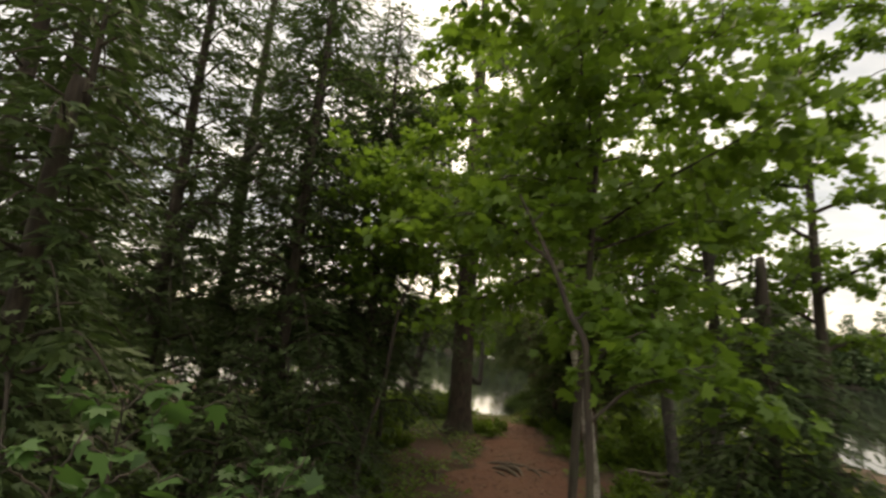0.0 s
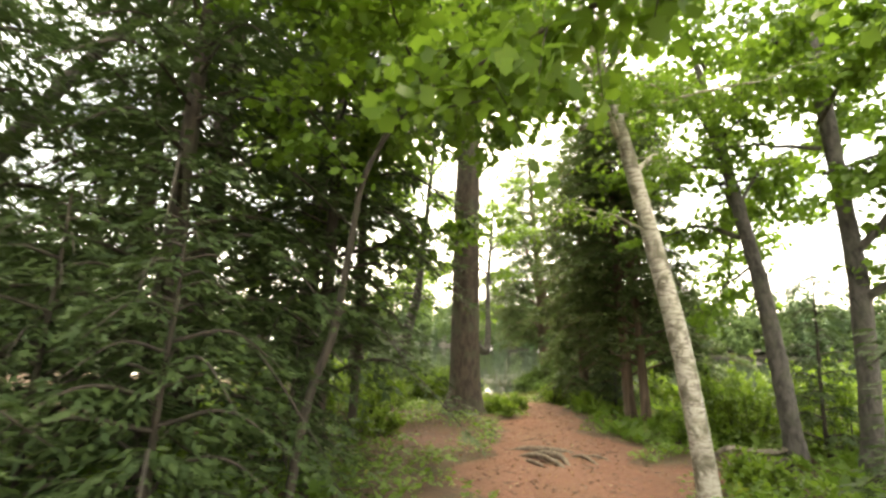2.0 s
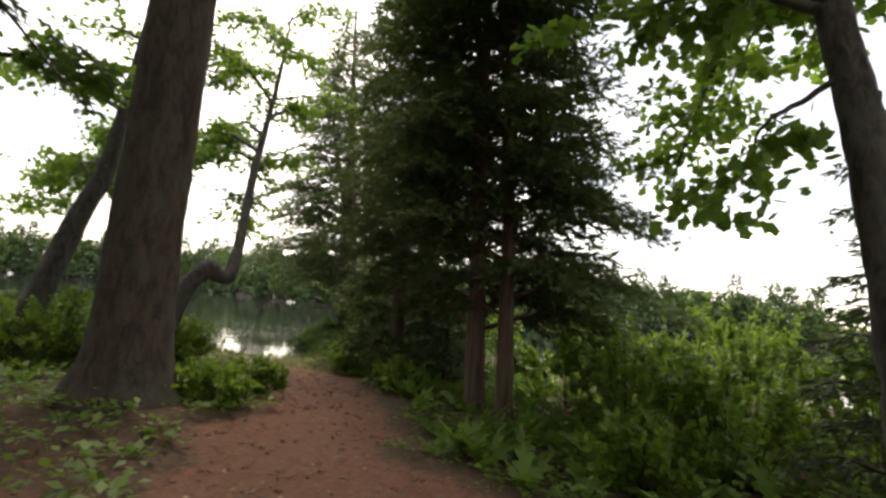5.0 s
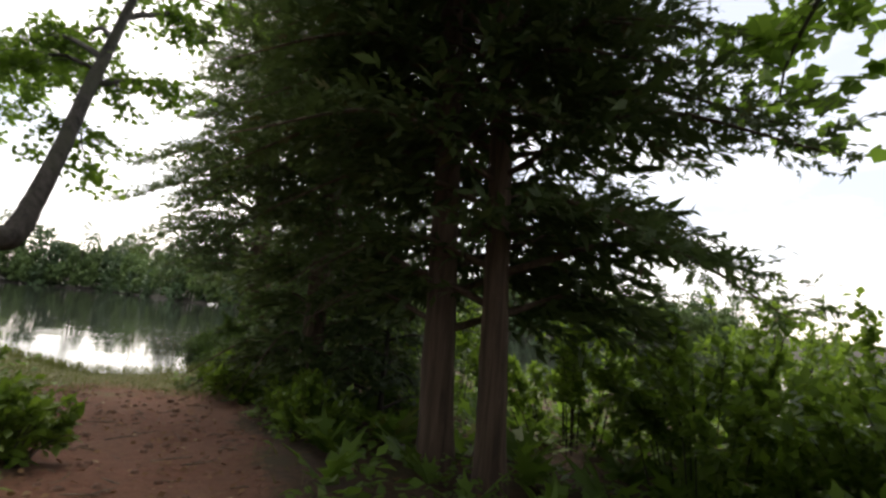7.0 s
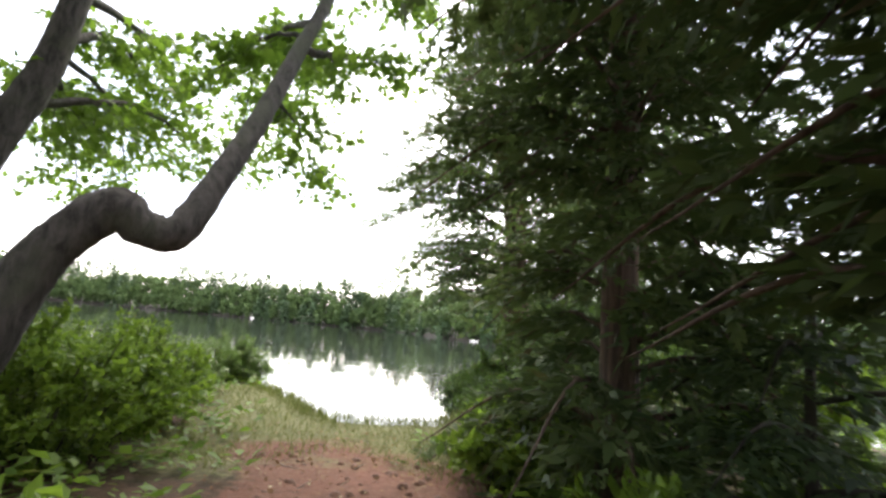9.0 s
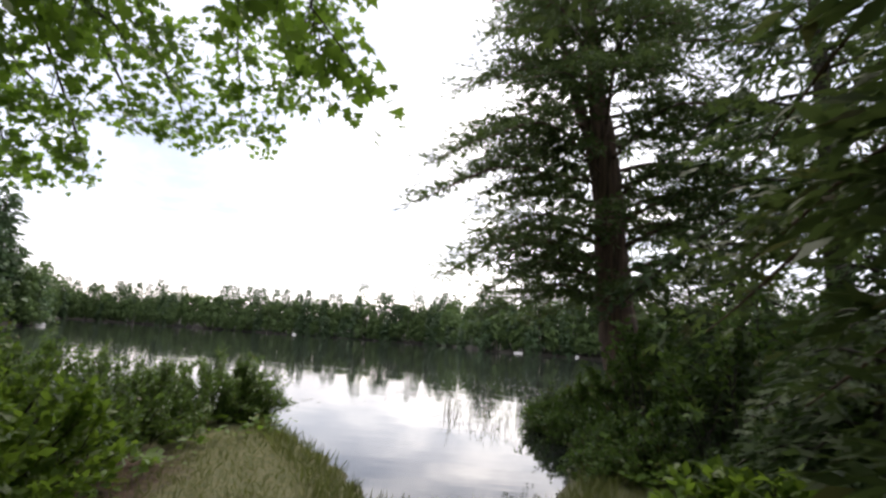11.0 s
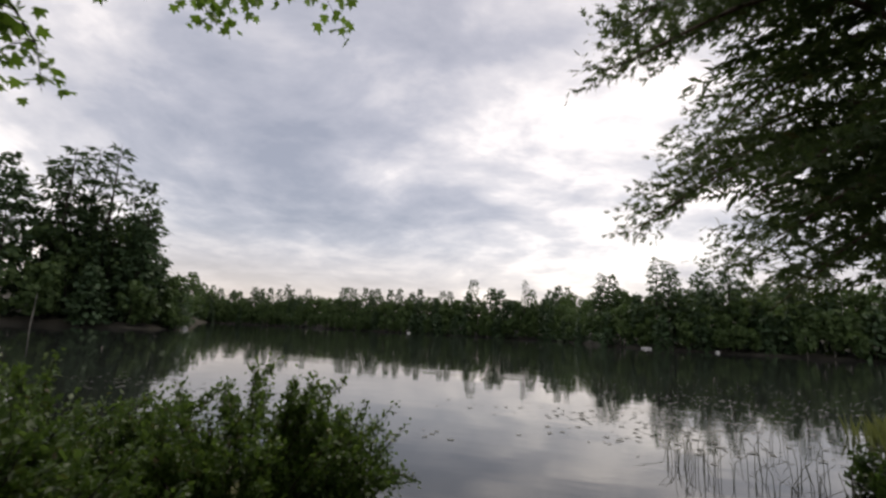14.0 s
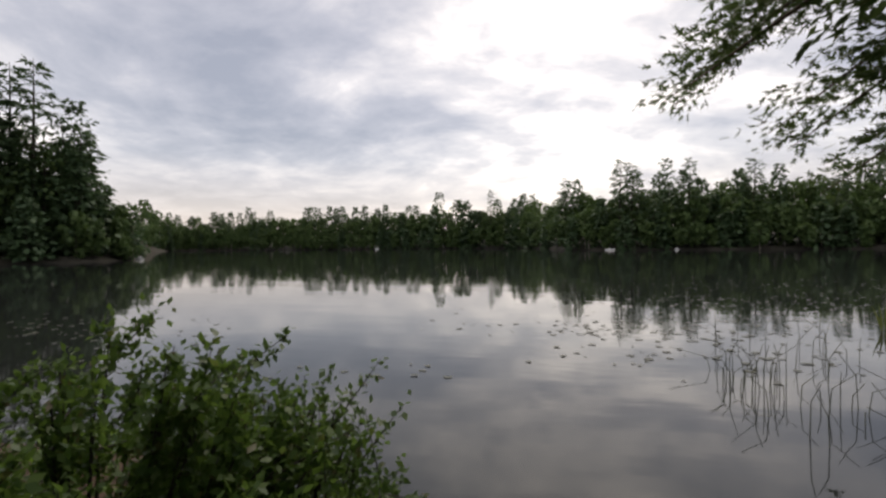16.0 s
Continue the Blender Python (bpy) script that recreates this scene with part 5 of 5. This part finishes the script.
def far_broadleaf(rng, x, y, z, h, w, leaf, n):
    """Leaf sprays of one distant broad crown: a heap of rounded clumps."""
    clumps = rng.integers(16, 24)
    m = unit(rng.normal(0, 1, (clumps, 3))) * rng.uniform(0.35, 1.0, (clumps, 1)) ** 0.6
    middle = np.array([x, y, z + h * 0.50]) + m * np.array([w * 0.8, w * 0.8, h * 0.40])
    size = w * rng.uniform(0.24, 0.42, clumps)
    k = rng.integers(0, clumps, n)
    d = unit(rng.normal(0, 1, (n, 3)) + np.array([0, 0, 0.25]))
    pos = middle[k] + d * (size[k] * rng.uniform(0.6, 1.1, n))[:, None]
    return pos, np.cross(d, rng.normal(0, 1, (n, 3))) + np.array([0, 0, -0.3]), d + rng.normal(0, 0.45, (n, 3)), leaf * rng.uniform(0.5, 1.0, n)


def far_woods(bearings, rows, spacing, tall, leaf, sprays, seed, label, round_share=0.35):
    rng = np.random.default_rng(seed)
    kinds = {True: [], False: []}
    stems = {True: [], False: []}
    for row in range(rows):
        b = bearings[0]
        while b < bearings[1]:
            dist = float(np.interp(b, FAR_BEARING, FAR_DISTANCE)) + row * spacing * 1.1 + rng.uniform(-0.8, 1.5)
            x, y = EYE[0] - math.sin(radians(b)) * dist, EYE[1] + math.cos(radians(b)) * dist
            b += math.degrees(spacing * rng.uniform(0.6, 1.35) / dist)
            if far_distance(np.array([x]), np.array([y]))[0] < -0.9:
                continue
            z = max(on_ground(x, y), 0.3) - 0.3
            rc = rng.random() < round_share
            h = rng.uniform(*tall) * (0.82 if rc else 1.0) * ((0.45, 0.78)[row] if row < 2 else 1.0) * (1.0 + 0.2 * (rng.random() < 0.12))
            w = max(h * (0.27 if rc else 0.20) * rng.uniform(0.8, 1.25), 1.3)
            kinds[rc].append((far_broadleaf if rc else far_pine)(rng, x, y, z, h, w, leaf, int(sprays * (0.6 if row == 0 else 1.0))))
            pale = rc and row < 3 and rng.random() < 0.35
            lean = rng.normal(0, 0.04 * h, 2)
            stems[pale].append(tube(np.array([(x, y, z, h * 0.011), (x + lean[0] * 0.4, y + lean[1] * 0.4, z + h * 0.4, h * 0.008), (x + lean[0], y + lean[1], z + h * 0.8, 0.03)]), 5))
    for rc, mat in ((True, FARLEAF), (False, PINE)):
        p = [np.concatenate(c) for c in zip(*kinds[rc])]
        stuff("far_broadleaf_woods" if rc else "far_pine_woods", DIAMOND * np.array([1.5 if rc else 1.2, 1, 1]), p[0], p[1], p[2], p[3], mat, label, "forest")
    for pale, mat, words in ((True, BIRCH_BARK, "pale birch trunks along the far shore"), (False, DARK_BARK, "distant trunks of the lakeside forest")):
        if not stems[pale]:
            continue
        v, f = joined(stems[pale])
        tagged(new("far_trunks", fast_mesh("far_trunks", v, f, mat, True)), words, "forest", kind="stuff")


FAR_LABEL = "dense pine and maple woods along the lakeshore"
far_woods((-64, 3.5), 5, 3.3, (14, 17.5), 0.95, 560, 61, FAR_LABEL, 0.72)
far_woods((2.0, 44), 4, 3.7, (20.5, 23.5), 1.35, 520, 62, FAR_LABEL, 0.75)
far_woods((44.5, 45.8), 3, 1.3, (3.2, 6), 0.4, 420, 67, FAR_LABEL, 0.7)
far_woods((45.6, 49), 4, 2.2, (6.5, 10), 0.5, 800, 66, FAR_LABEL, 0.6)
far_woods((49, 56.5), 5, 2.8, (12, 17), 0.65, 1100, 63, FAR_LABEL, 0.6)
far_woods((56.5, 90), 3, 3.6, (17, 21), 0.8, 800, 65, FAR_LABEL, 0.5)

for i, (b, extra, h, reach) in enumerate(((52.0, 6, 20.5, 3.8), (53.6, 7, 20, 3.8), (48.7, 4, 13.6, 2.8), (55.5, 5, 19, 3.4), (6.8, 3, 25.0, 2.8), (-1.6, 4, 17.5, 2.8), (-7.4, 3, 19.0, 3.0), (-8.6, 4, 18.0, 2.6), (-14.2, 4, 18, 2.6), (-19.9, 5, 17, 3.4))):
    dist = float(np.interp(b, FAR_BEARING, FAR_DISTANCE)) + extra
    x, y = EYE[0] - math.sin(radians(b)) * dist, EYE[1] + math.cos(radians(b)) * dist
    z = on_ground(x, y) - 0.2
    conifer("pine_tree", [(x, y, z, 0.24), (x, y, z + h * 0.4, 0.19), (x + 0.2, y, z + h * 0.8, 0.09), (x + 0.2, y, z + h, 0.02)], "tall ragged white pine standing above the shoreline woods", PINE, DARK_BARK, h * 0.35, reach, 34, 0.95, 0.02, 6, 0.10,
            "tall pines on the far shore", seed=300 + i, taper=0.6, bare=0.3, sparse=1.2, near=False)


def shore_details():
    b, d = 3.9, 204.0
    x, y = EYE[0] - math.sin(radians(b)) * d, EYE[1] + math.cos(radians(b)) * d
    log = thing("fallen_log", (x, y, 0), "bleached fallen trunk sloping into the lake", "log")
    v, f = tube(curve_points([(x - 7, y + 5, 3.4, 0.25), (x - 1, y + 1, 1.3, 0.22), (x + 5, y - 3, -0.3, 0.16)], 6), 8, 0.05)
    part("stem", fast_mesh("stem", local(v, log.location), f, DEADWOOD, True), log)
    rng = np.random.default_rng(5)
    for k, (b, d, s) in enumerate(((-6.3, 106, 0.42), (-6.7, 106.3, 0.34), (-5.95, 106, 0.28), (-13, 107, 0.4), (20, 236, 0.9), (44.0, 70, 0.5))):
        x, y = EYE[0] - math.sin(radians(b)) * d, EYE[1] + math.cos(radians(b)) * d
        bm = bmesh.new()
        bmesh.ops.create_icosphere(bm, subdivisions=2, radius=s)
        for v in bm.verts:
            v.co *= 1 + 0.18 * noise.noise(v.co * 3 + Vector((k, 0, 0)))
            v.co.z *= 0.7
        me = bpy.data.meshes.new("rock")
        bm.to_mesh(me)
        bm.free()
        me.materials.append(PALE_STONE)
        rock = new("shore_rock", me)
        rock.location = (x, y, 0.12)
        tagged(rock, "pale boulder at the far waterline", "rock", "rocks on the far shore")


shore_details()
